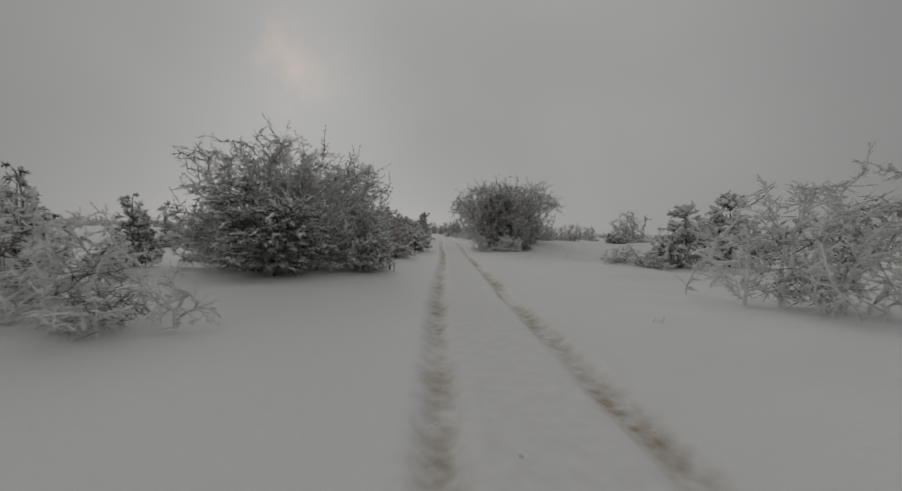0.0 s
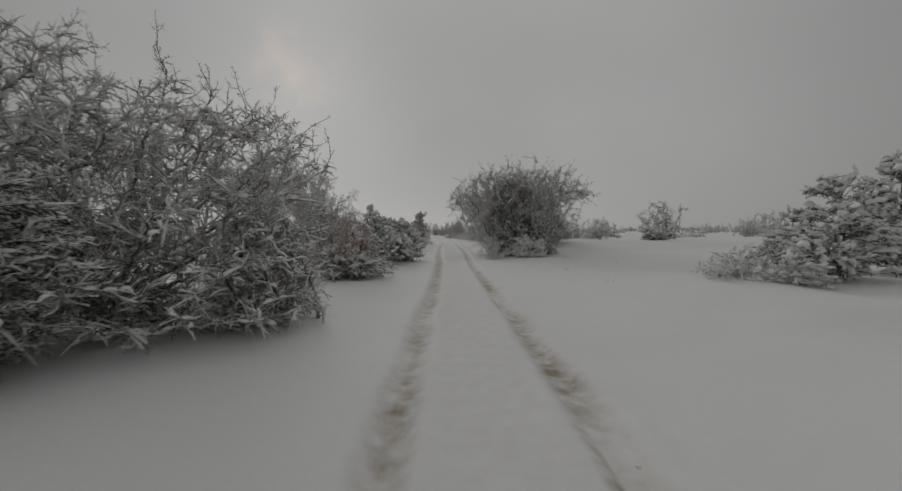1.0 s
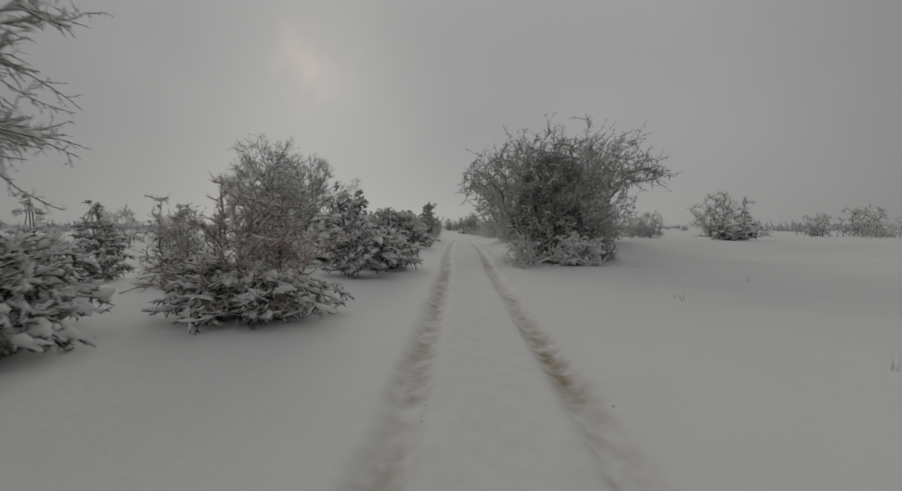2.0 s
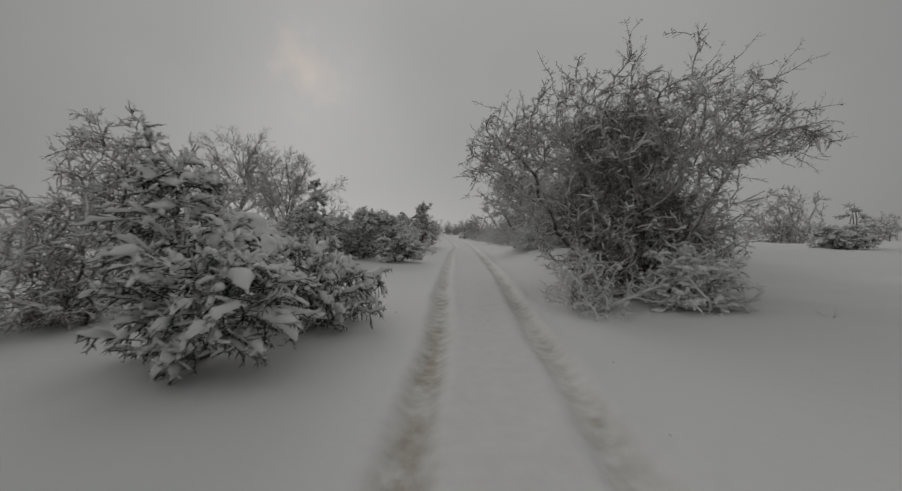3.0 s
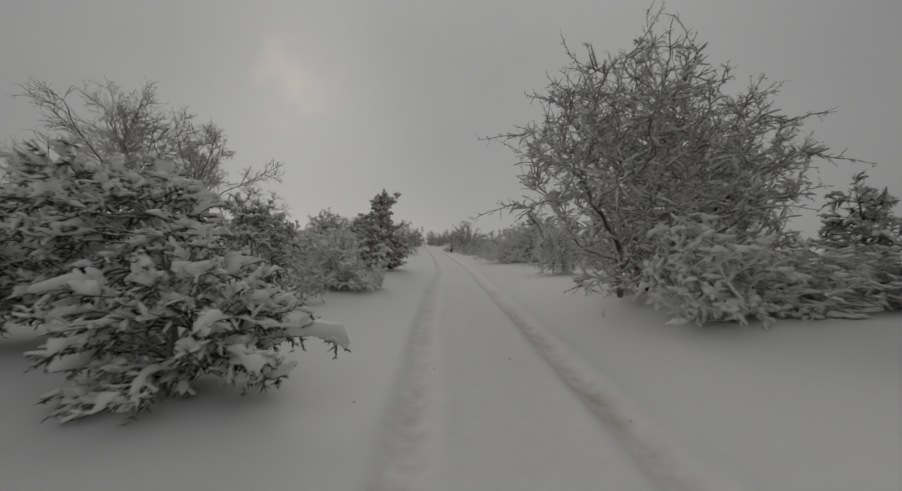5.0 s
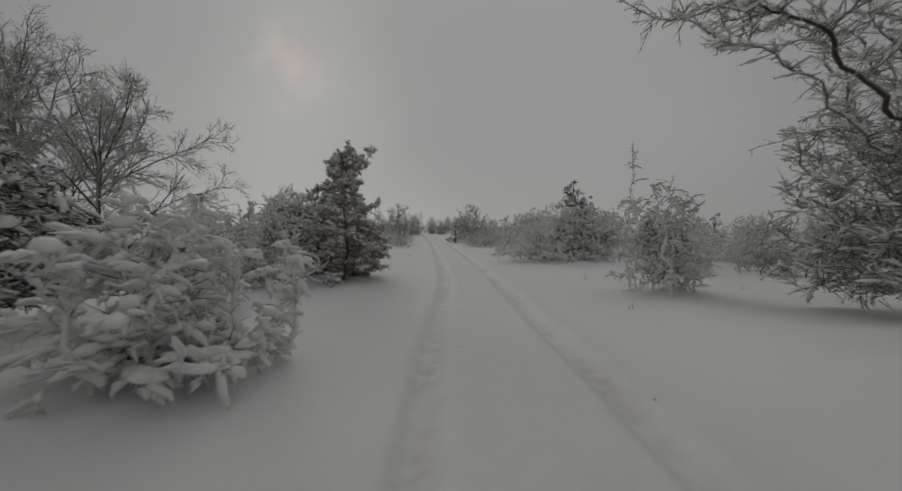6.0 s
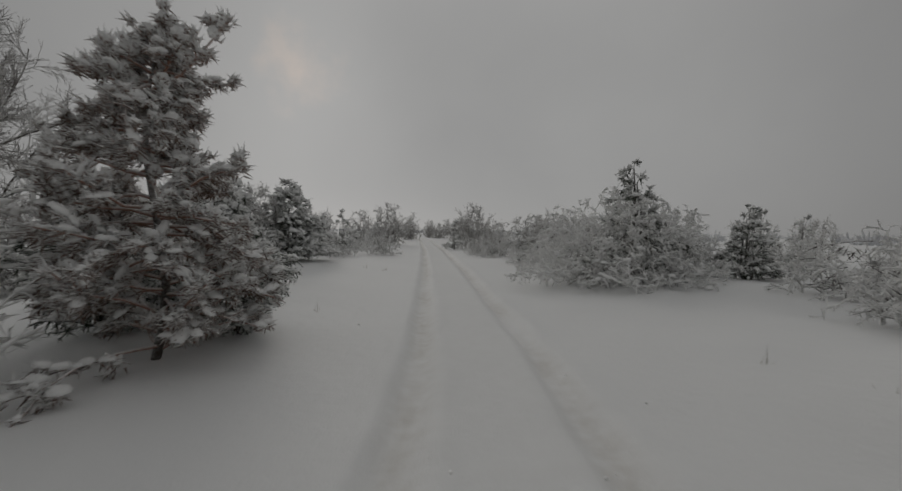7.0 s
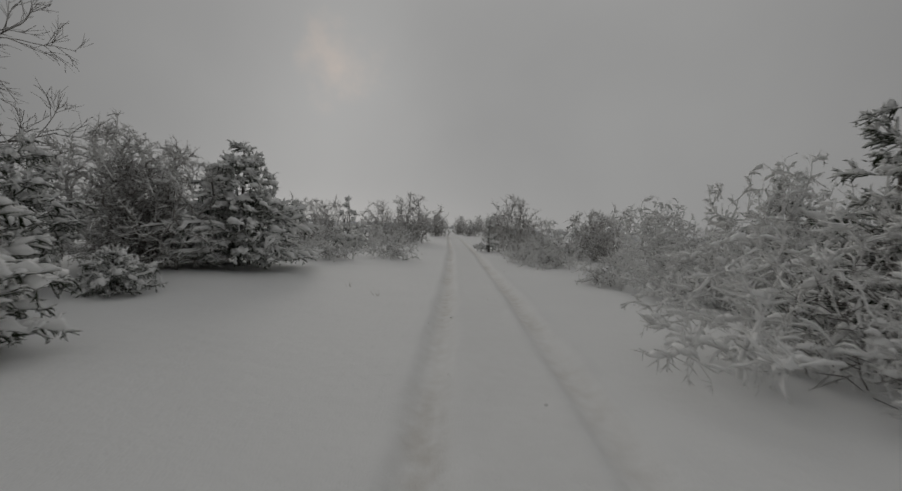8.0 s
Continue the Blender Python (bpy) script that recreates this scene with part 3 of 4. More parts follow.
def pillow_juniper(x, y, height, radius, label):
    """A low juniper bent under long rolls of snow, in three tiers."""
    ob = juniper(x, y, [(0, 0, height * 0.40, radius * 0.92, radius * 0.92, height * 0.40), (0.1, 0, height * 0.66, radius * 0.5, radius * 0.5, height * 0.26)], label, 170, 0.06, name="low_juniper", snow=0.6)
    for tier, (count, out, z) in enumerate(((3, 0.24, 0.98), (6, 0.60, 0.72), (8, 0.92, 0.42), (7, 1.08, 0.12))):
        for i in range(count):
            a = 6.283 * (i + rng.uniform(-0.25, 0.25)) / count + tier * 0.6
            d = radius * out * rng.uniform(0.85, 1.1)
            size = radius * rng.uniform(0.20, 0.36)
            v, f = snow_roll(size * rng.uniform(1.0, 1.5), size * rng.uniform(0.6, 0.85), size * rng.uniform(0.7, 0.95), a + 1.57 + rng.normal(0, 0.5))
            part("snow_pillow", (v + (math.cos(a) * d, math.sin(a) * d, height * z * rng.uniform(0.88, 1.12)), f), M_SNOW, ob, "rounded pillow of deep snow")
    return ob


def fan_tree(x, y, height, spread, label):
    """A leafless broadleaf tree: a short trunk that breaks into long arching limbs, each rayed with ever finer shoots."""
    ob = base_empty("bare_broadleaf_tree", x, y, label, "tree", "frosted shrubs and trees of the heath")
    trunk = polylines(np.zeros((1, 3)), np.array(((0.05, 0, 1.0),)), np.array((height * 0.55,)), 9, 0.05, (0, 0, 0.1))
    tr = height * 0.017 * np.linspace(1, 0.4, 9)[None]
    part("trunk", tubes([(trunk, tr)], 9), M_BARK, ob, "dark bark trunk with a rim of frost")
    m = 15
    at = np.clip((np.linspace(0.14, 1.0, m) * 8).astype(int), 1, 8)
    out = np.arange(m) * 2.4 + rng.uniform(-0.3, 0.3, m)
    rise = np.linspace(0.16, 1.9, m)
    heading = np.stack([np.cos(out), np.sin(out), rise], -1)
    reach = np.sqrt((spread * np.cos(np.arctan(rise))) ** 2 + (height * 0.62 * np.sin(np.arctan(rise))) ** 2) * rng.uniform(0.72, 0.95, m)
    limb = polylines(trunk[0, at], heading, reach, 11, 0.10, (0, 0, 0.10))
    lr = np.full((m, 1), height * 0.0075) * np.linspace(1, 0.3, 11)[None]
    for i in range(m):
        part("limb", tubes([(limb[i:i + 1], lr[i:i + 1])], 6), M_BARK, ob, "long arching limb edged with frost")
    one, r1 = sprout(limb, lr, 10, (height * 0.16, height * 0.30), (24, 56), 8, 0.09, (0, 0, 0.02), 0.036, 0.15)
    two, r2 = sprout(one, r1, 8, (height * 0.07, height * 0.15), (24, 56), 6, 0.10, (0, 0, 0.04), 0.019, 0.12)
    three, r3 = sprout(two, r2, 5, (height * 0.028, height * 0.07), (22, 55), 3, 0.1, (0, 0, 0.05), 0.011, 0.2)
    part("branchwork", joined(tubes([(one, np.maximum(r1, 0.012))], 5), tubes([(two, np.maximum(r2, 0.009))], 4)), M_FAN, ob, kind="stuff")
    part("twig_mass", tubes([(three, np.maximum(r3, 0.007))], 3), M_FAN, ob, "fine grey shoots dusted with rime", "stuff")
    return ob


def young_pine(x, y, height, label):
    """A ragged young pine: crooked trunk, uneven arms, short needle tufts at the ends of their twigs, snow on the tufts."""
    ob = base_empty("young_pine", x, y, label, "conifer", "snow-laden conifers of the heath")
    n = 10
    k = np.linspace(0, 1, n)
    trunk = np.stack([0.10 * np.sin(k * 6) + 0.14 * k, 0.08 * np.sin(k * 7 + 1), k * height], -1)[None]
    tr = (0.045 * (1 - 0.8 * k))[None]
    part("trunk", tubes([(trunk, tr)], 7), M_BARK, ob, "dark crooked trunk flecked with snow")
    m = 82
    u = np.sort(np.concatenate([rng.uniform(0.03, 0.5, 44), rng.uniform(0.46, 0.72, 16), rng.uniform(0.5, 0.97, 18), (0.80, 0.82, 0.84, 0.78)]))
    girth = np.interp(u, (0, 0.25, 0.45, 0.55, 0.64, 0.72, 0.80, 0.87, 0.95, 1.0), (1.25, 1.20, 0.95, 0.78, 0.66, 0.58, 0.52, 0.26, 0.10, 0.04))
    girth = np.where(np.isin(u, (0.80, 0.82, 0.84, 0.78)), 0.98, girth)
    foot = np.stack([np.interp(u, k, trunk[0, :, i]) for i in range(3)], -1)
    az = np.arange(m) * 2.4 + rng.normal(0, 0.4, m)
    out = np.stack([np.cos(az), np.sin(az), rng.uniform(0.05, 0.5, m)], -1)
    arm = polylines(foot, out, girth * rng.uniform(0.5, 1.12, m), 6, 0.22, (0, 0, -0.25))
    arm[..., 2] = np.maximum(arm[..., 2], 0.06)
    ar = np.full((m, 1), 0.016) * np.linspace(1.2, 0.5, 6)[None]
    tw, wr = sprout(arm, ar, 9, (0.10, 0.28), (25, 70), 3, 0.25, (0, 0, 0.1), 0.009, 0.25)
    tw[..., 2] = np.maximum(tw[..., 2], 0.05)
    part("bough_mass", tubes([(arm, ar), (tw, wr)], 4), M_RUST, ob, kind="stuff")
    tips = np.concatenate([tw[:, 2], tw[:, 1], arm[:, 5], arm[:, 4]])
    heads = unit(np.concatenate([tw[:, 2] - tw[:, 1], tw[:, 1] - tw[:, 0], arm[:, 5] - arm[:, 4], arm[:, 4] - arm[:, 3]]))
    per = 15
    a = tips.repeat(per, 0) + rng.normal(0, 0.022, (len(tips) * per, 3))
    d = unit(heads.repeat(per, 0) * 0.8 + rng.normal(0, 0.75, a.shape) + (0, 0, 0.15))
    b = a + d * rng.uniform(0.05, 0.12, (len(a), 1))
    part("crown", spikes([(np.stack([a, b], 1), np.full((len(a), 2), 0.012))]), M_RUSTY, ob, "rust-tinted needle tufts under snow", "stuff")
    some = rng.uniform(0, 1, len(tips)) < 0.85
    part("snow_load", puffs(tips[some] + (0, 0, 0.02), heads[some], rng.uniform(0.03, 0.08, some.sum())), M_SNOW, ob, "white snow caps on the tufts", "stuff")
    return ob


def again(ob, x, y, scale=1.0, turn=0.0, tall=1.0, label=""):
    """Another plant of the same growth, turned and sized anew."""
    c = copy_thing(ob, pose(x, y, lift(x, y) - 0.03, 0, 0, turn) @ Matrix.Diagonal((scale, scale, scale * tall, 1)))
    return tagged(c, label)


# ---- left of the track, in driving order ----
bramble = bare_shrub(-3.9, 4.8, [(0, 0, 0.55, 1.0, 0.9, 0.6), (-0.3, 0.2, 0.9, 0.6, 0.6, 0.5), (0, 0, 0.25, 1.0, 0.9, 0.25)], "low white-rimed bramble beside the track", 7, 220, 0.12, 0.24, 0.0085, M_WHITE, 0.45, 0.16, 60, core=0.6, per=2, rays=5, tips=0, crust=0.35, fat=1.15)
again(bramble, -5.6, 5.6, 1.1, 130, 1.2)
young = conifer(-9.7, 9.6, 2.5, 1.15, "dark green conifer dusted with snow", 170, 0.045, 0.4)
again(young, -8.3, 11.3, 0.85, 100, 0.95, "small snow-dusted conifer among the shrubs")
again(young, -9.9, 13.6, 0.7, 220, 1.0, "small snow-dusted conifer among the shrubs")
juniper(-3.9, 9.7, [(0, 0, 0.9, 1.45, 1.35, 0.9), (-0.6, 0.1, 1.7, 1.0, 1.0, 0.7), (0.5, -0.1, 1.3, 0.9, 0.8, 0.7)], "broad dark juniper under rime and snow", 420, 0.034, snow=0.22, size=0.15)
bare_shrub(-4.6, 12.3, [(0, 0, 2.1, 2.6, 2.2, 1.6), (-1.5, 0, 2.6, 1.6, 1.4, 1.1), (0.2, -0.2, 3.0, 1.7, 1.5, 1.0), (1.8, -0.2, 2.1, 1.4, 1.4, 1.2), (1.9, 1.9, 2.5, 1.2, 1.2, 1.2), (1.35, 2.7, 2.35, 0.85, 0.9, 0.75), (2.5, 0.1, 1.1, 1.0, 1.2, 1.0), (0.8, -0.8, 1.0, 2.4, 1.8, 1.0), (-1.6, -0.6, 1.2, 1.6, 1.4, 1.0), (1.6, -0.9, 0.4, 1.7, 1.3, 0.4), (-0.4, -1.5, 0.4, 1.7, 1.1, 0.4)], "large grey thorn tree white with rime", 9, 1850, 0.15, 0.30, 0.0075, M_TWIG, 0.5, 0.10, 1500, "frosted_thorn_tree", 0.06, 1.6, 3, 4, 0, 0.40, 1.2, 0.36)
thorn = bare_shrub(-2.0, 12.0, [(0, 0, 1.2, 0.9, 1.1, 1.1), (0.1, 0, 0.5, 0.95, 1.1, 0.5), (0, 0, 0.3, 0.95, 1.0, 0.3)], "rimed thorn shrub with hanging white twigs", 6, 280, 0.14, 0.28, 0.009, M_TWIG, 0.35, 0.25, 90, core=1.2, per=2, rays=5, tips=0, crust=0.35, fat=1.3)
bare_shrub(-2.15, 18.0, [(0, 0, 0.9, 1.25, 1.0, 0.85), (-0.3, 0, 1.4, 0.65, 0.5, 0.55), (0.35, 0.1, 1.35, 0.5, 0.5, 0.55)], "reddish twiggy shrub streaked with snow", 7, 300, 0.13, 0.24, 0.0095, M_RUST, 0.25, -0.30, 70, stray=0.05, core=0.4, per=3, rays=4, tips=1, crust=0.35, crooked=0.2)
low = juniper(-2.0, 17.7, [(0, 0, 0.30, 1.25, 0.95, 0.40), (-0.4, 0.1, 0.6, 0.7, 0.6, 0.35)], "low spreading juniper sagging under snow", 130, 0.055, name="low_juniper", snow=0.9)
again(low, -3.7, 15.7, 1.0, 250, 1.2)
again(thorn, -4.9, 20.5, 0.8, 60)
again(young, -6.9, 20.8, 0.75, 10, 0.95, "small snow-dusted conifer among the shrubs")
jun = juniper(-1.75, 22.3, [(0, 0, 0.9, 1.0, 0.95, 0.8), (-0.3, 0.1, 1.7, 0.55, 0.55, 0.6), (0.5, -0.2, 0.6, 0.9, 0.8, 0.6)], "bushy juniper with drooping snow-covered boughs", 190, 0.055, snow=0.6)
again(jun, -4.5, 16.7, 0.7, 60)
again(thorn, -4.4, 23.6, 0.95, 200)
again(low, -0.9, 23.9, 0.9, 80, 1.5)
cushion = pillow_juniper(-3.3, 26.0, 1.3, 1.2, "low juniper buried under deep pillows of snow")
bare_shrub(-5.8, 26.6, [(0, 0, 2.0, 1.6, 1.4, 1.5), (0.9, -0.3, 2.5, 0.9, 0.8, 0.7), (1.6, 0.4, 2.1, 0.9, 0.8, 0.6), (-0.4, 0, 3.1, 0.9, 0.8, 0.6), (0.2, 0, 0.8, 1.6, 1.4, 0.8)], "tall dark thorn shrub with snow on its arms", 5, 620, 0.17, 0.32, 0.0095, M_TWIG, 0.35, 0.0, 300, stray=0.12, core=1.6, per=2, crust=0.5, fat=1.3)
conifer(-5.3, 29.0, 2.6, 1.15, "dark conifer with heavy snow on its boughs", 190, 0.06, 0.7)
conifer(-3.65, 31.6, 2.95, 1.1, "slim upright conifer with ledges of snow", 240, 0.065, 0.7, ragged=0.25)
again(cushion, -4.9, 30.6, 0.75, 90, 1.1)
again(cushion, -7.4, 31.6, 0.8, 200, 1.2)
again(low, -4.2, 29.2, 0.9, 40, 1.1)
droopy = juniper(-1.35, 34.6, [(0, 0, 0.75, 1.05, 0.95, 0.7), (-0.6, 0.5, 1.45, 0.8, 0.8, 0.65), (0.3, -0.2, 0.45, 1.1, 0.9, 0.5)], "rounded juniper bowed under hanging snow", 230, 0.06, snow=0.7)
again(droopy, -3.1, 36.0, 1.0, 160, 1.05)
again(droopy, -4.4, 35.2, 1.0, 290, 0.95)
again(jun, -5.9, 36.6, 1.1, 100)
again(thorn, -2.2, 38.7, 0.9, 310, 0.9)
again(thorn, -7.2, 38.6, 1.2, 40)
white = bare_shrub(-1.35, 41.3, [(0, 0, 0.75, 1.15, 1.0, 0.75), (-0.3, 0.2, 1.2, 0.75, 0.7, 0.45), (0, 0, 0.3, 1.15, 1.0, 0.3)], "white frost-laden shrub bowed to the ground", 8, 380, 0.12, 0.25, 0.0085, M_WHITE, 0.45, 0.45, 520, stray=0.05, core=0.25, per=2, rays=5, tips=0, crust=0.9, fat=2.7)
juniper(-4.0, 42.2, [(0, 0, 0.9, 1.3, 1.2, 0.9), (-0.3, 0, 1.8, 0.7, 0.7, 0.85), (0.5, -0.2, 1.5, 0.7, 0.7, 0.7)], "dark bushy conifer patched with snow", 240, 0.055, snow=0.3)
fan_tree(-21.3, 59.0, 10.4, 7.6, "tall leafless tree with a fan of frosted twigs")
fan_tree(-15.4, 57.5, 7.6, 8.6, "wide leafless tree with frosted grey twigs")
young_pine(-1.25, 47.5, 3.35, "scraggy upright pine with snowy rust-tinted tufts")
again(jun, -2.4, 48.4, 0.9, 80)
again(droopy, -1.0, 48.6, 0.6, 200, 0.9)
again(bramble, -2.5, 46.1, 1.2, 300, 1.2)
again(white, -3.6, 45.6, 0.9, 10, 1.1)
again(white, -2.6, 43.6, 0.75, 150, 1.0)
again(thorn, -6.4, 51.0, 0.9, 190)
conifer(-2.75, 52.0, 2.4, 1.1, "young conifer with snow shelves on each bough", 200, 0.07, 0.8, ragged=0.2)
again(low, -4.0, 55.2, 0.6, 120, 1.4)
again(droopy, -3.5, 50.3, 0.75, 200)
again(jun, -5.0, 52.9, 0.9, 40)
again(jun, -5.4, 54.7, 1.0, 310, 1.1)
bare_shrub(-5.6, 57.4, [(0, 0, 1.6, 1.9, 1.6, 1.3), (0.3, 0, 0.8, 1.8, 1.5, 0.8), (-0.6, 0, 2.4, 1.0, 1.0, 0.8)], "grey twiggy shrub dusted with rime", 8, 850, 0.15, 0.30, 0.0085, M_TWIG, 0.5, 0.05, 260, stray=0.06, core=3.0, per=3, crust=0.35)
conifer(-3.95, 58.5, 3.0, 2.35, "broad conifer with snow-covered drooping boughs", 460, 0.07, 0.7, size=0.2)
far_shrub = bare_shrub(-7.2, 60.2, [(0, 0, 1.6, 1.7, 1.6, 1.6), (0, 0, 0.7, 1.7, 1.5, 0.7)], "rimed shrub across the heath, coloured pale for mist", 6, 130, 0.25, 0.42, 0.0125, M_HOAR_HAZE, 0.5, 0.05, 0, per=3, rays=4, tips=0, crust=0, stray=0.03)
far_conifer = conifer(-4.1, 67.6, 2.6, 1.3, "small dark conifer whitened by snow", 48, 0.095, 0.8, size=0.24)
pale = bare_shrub(-1.2, 63.9, [(0, 0, 0.65, 1.1, 1.0, 0.75), (0, 0, 0.3, 1.1, 1.0, 0.3)], "pale rounded shrub white with rime", 6, 140, 0.15, 0.27, 0.0115, M_WHITE, 0.5, 0.2, 50, per=2, rays=5, tips=0, crust=0.25, core=0.4, stray=0.04)
bush = bare_shrub(-2.4, 77.5, [(0, 0, 2.1, 2.2, 2.0, 1.8), (0, 0, 0.9, 2.0, 1.9, 0.9)], "large round shrub in the distance, coloured pale for mist", 8, 140, 0.30, 0.52, 0.018, M_HOAR_HAZE, 0.5, 0.0, 0, per=3, rays=3, tips=0, crust=0, stray=0.02)
again(far_conifer, -9.5, 56.0, 0.8, 45, 1.35)
again(far_conifer, -8.2, 57.8, 0.75, 190, 1.4)

# ---- right of the track, in driving order ----
bare_shrub(6.9, 6.8, [(0, 0, 1.2, 1.9, 1.3, 1.2), (1.6, 0.3, 1.7, 1.5, 1.2, 1.1)], "tangled thicket of thick white frosted canes", 12, 420, 0.17, 0.34, 0.012, M_WHITE, 0.9, 0.15, 120, core=0.6, per=2, rays=5, tips=0, crust=0.5, fat=1.25)
buried = juniper(10.1, 15.4, [(0, 0, 0.95, 1.3, 1.2, 0.9), (0.1, 0, 1.9, 0.75, 0.75, 0.8), (-0.8, -0.4, 0.55, 0.9, 0.8, 0.5)], "bushy conifer half buried in snow", 230, 0.07, snow=0.75)
again(buried, 12.6, 16.0, 1.1, 135, 1.1)
again(buried, 12.0, 18.6, 0.75, 250, 1.0)
again(bramble, 7.5, 15.3, 0.85, 210, 0.7)
again(white, 8.4, 14.6, 0.6, 100, 0.6)
bare_shrub(4.6, 26.6, [(-0.2, 0, 3.4, 2.2, 1.8, 1.4), (-2.0, 0.1, 3.2, 1.4, 1.3, 0.75), (-2.6, 0.7, 2.9, 1.0, 1.1, 0.7), (1.4, 0, 3.6, 1.9, 1.6, 1.0), (2.9, 0.2, 3.2, 1.2, 1.4, 0.5), (-0.7, -0.2, 2.0, 1.9, 1.6, 1.4), (0.6, -0.3, 1.6, 1.5, 1.4, 1.3), (-0.2, -0.3, 0.8, 1.8, 1.5, 0.8)], "spreading thorn tree with a dense rimed crown", 6, 2000, 0.15, 0.28, 0.0075, M_TWIG, 0.35, 0.14, 420, "frosted_thorn_tree", 0.04, 2.8, 3, 4, 0, 0.25, 1.3, 0.36)
again(white, 4.9, 24.7, 0.75, 20, 0.9)
again(thorn, 6.2, 26.4, 0.7, 20)
again(bramble, 3.2, 24.9, 0.8, 80)
bare_shrub(7.4, 32.3, [(0.2, 0, 3.0, 2.1, 2.0, 1.6), (-1.7, 0.2, 3.9, 1.4, 1.2, 0.7), (-3.4, 0.1, 4.0, 1.3, 0.9, 0.5), (-2.4, 0.3, 3.0, 1.0, 0.9, 0.4), (-0.8, 0, 2.0, 1.3, 1.4, 1.0), (0.4, -0.4, 1.3, 2.2, 1.9, 1.3), (-0.6, -0.2, 0.7, 1.6, 1.4, 0.7)], "thorn tree with long drooping rimed boughs", 6, 1450, 0.16, 0.30, 0.008, M_TWIG, 0.4, 0.20, 600, "frosted_thorn_tree", 0.05, 2.8, 3, 4, 0, 0.24, 1.25, 0.34)
again(white, 6.3, 30.7, 0.95, 60, 1.0)
again(thorn, 6.0, 30.0, 0.9, 250)
again(thorn, 7.4, 30.4, 1.05, 140)
again(far_shrub, 13.4, 37.5, 0.75, 140, 0.85)
again(far_conifer, 17.0, 34.0, 0.95, 250, 0.75)
again(bush, 22.0, 43.0, 1.05, 100)
again(low, 16.0, 33.4, 1.0, 20, 1.0)
bare_shrub(4.6, 37.4, [(-0.4, 0, 3.0, 1.3, 1.3, 1.2), (1.0, 0.3, 2.6, 1.3, 1.3, 1.1), (-0.9, -0.3, 2.0, 1.3, 1.1, 1.2), (1.8, 0, 2.1, 1.0, 1.0, 0.7), (0.2, -0.4, 0.9, 1.7, 1.4, 0.9)], "tall thorn tree with open rimed branches", 6, 1100, 0.15, 0.31, 0.008, M_TWIG, 0.35, 0.07, 420, "frosted_thorn_tree", 0.10, 0.4, 3, 4, 0, 0.65, 1.45, 0.36)
again(white, 4.3, 35.4, 0.7, 30, 1.1)
again(white, 5.4, 35.5, 0.7, 210, 0.7)
again(white, 6.6, 35.8, 0.8, 130, 0.6)
again(thorn, 6.2, 37.6, 0.9, 100)
again(jun, 7.5, 36.4, 0.75, 330)
bare_shrub(8.7, 42.4, [(0, 0, 2.7, 2.1, 2.0, 2.1), (-0.8, -0.5, 3.6, 1.3, 1.4, 0.9), (-2.0, 0.2, 1.8, 1.1, 1.3, 1.6), (-2.6, -0.1, 3.8, 1.2, 0.8, 0.5), (-4.2, 0, 3.7, 1.3, 0.7, 0.4), (0, 0, 1.0, 2.1, 1.9, 1.0)], "tall dense thorn tree heavy with rime", 6, 1450, 0.16, 0.30, 0.0085, M_TWIG, 0.4, 0.16, 700, "frosted_thorn_tree", 0.04, 1.2, 3, 4, 0, 0.4, 1.6, 0.34)
bare_shrub(5.6, 45.3, [(0, 0, 1.1, 1.0, 0.9, 0.9), (-0.1, 0, 1.7, 0.75, 0.7, 0.4), (-0.6, 0, 2.5, 0.12, 0.12, 0.5), (0.1, 0, 2.3, 0.12, 0.12, 0.4)], "weeping white shrub with a few bare upright shoots", 3, 320, 0.14, 0.27, 0.009, M_WHITE, 0.15, 0.45, 60, stray=0.05, core=0.5, per=2, rays=5, tips=0, crust=0.75, fat=1.7)
mound = bare_shrub(5.8, 53.2, [(0, 0, 0.85, 2.2, 1.5, 0.9), (0.8, 0.2, 1.5, 1.4, 1.2, 0.8), (-0.4, -0.5, 0.4, 2.0, 1.3, 0.4), (0.9, -0.4, 0.4, 1.6, 1.3, 0.4)], "wide mound of frosted bramble canes", 10, 620, 0.14, 0.27, 0.0085, M_WHITE, 1.1, 0.22, 420, core=0.6, per=2, rays=5, tips=0, crust=0.55, fat=1.9)
again(young, 7.0, 54.3, 1.3, 20, 1.0, "conifer rising out of frosted brambles")
again(mound, 9.0, 57.6, 0.95, 160, 1.4)
again(mound, 7.4, 61.0, 0.85, 70, 1.3)
again(mound, 6.6, 57.2, 0.75, 300, 1.1)
again(mound, 8.9, 55.2, 0.8, 75, 1.2)
again(far_shrub, 7.2, 66.0, 0.95, 250, 0.8)
again(young, 9.6, 59.4, 1.2, 80, 1.0, "conifer rising out of frosted brambles")
again(young, 10.2, 54.2, 0.85, 190)
again(far_conifer, 16.4, 61.5, 0.8, 280, 1.3)
again(far_conifer, 18.6, 63.5, 0.9, 10, 1.2)
again(mound, 13.2, 52.4, 0.75, 220)
again(pale, 15.6, 52.2, 1.2, 70)
again(far_shrub, 17.6, 53.6, 0.7, 160)
again(pale, 12.4, 50.6, 1.0, 300)
again(pale, 11.5, 55.0, 1.2, 10)
again(pale, 13.2, 56.4, 1.2, 130)
again(bush, 4.4, 73.0, 0.95, 30)
again(far_conifer, 2.9, 71.5, 0.7, 60, 1.2)
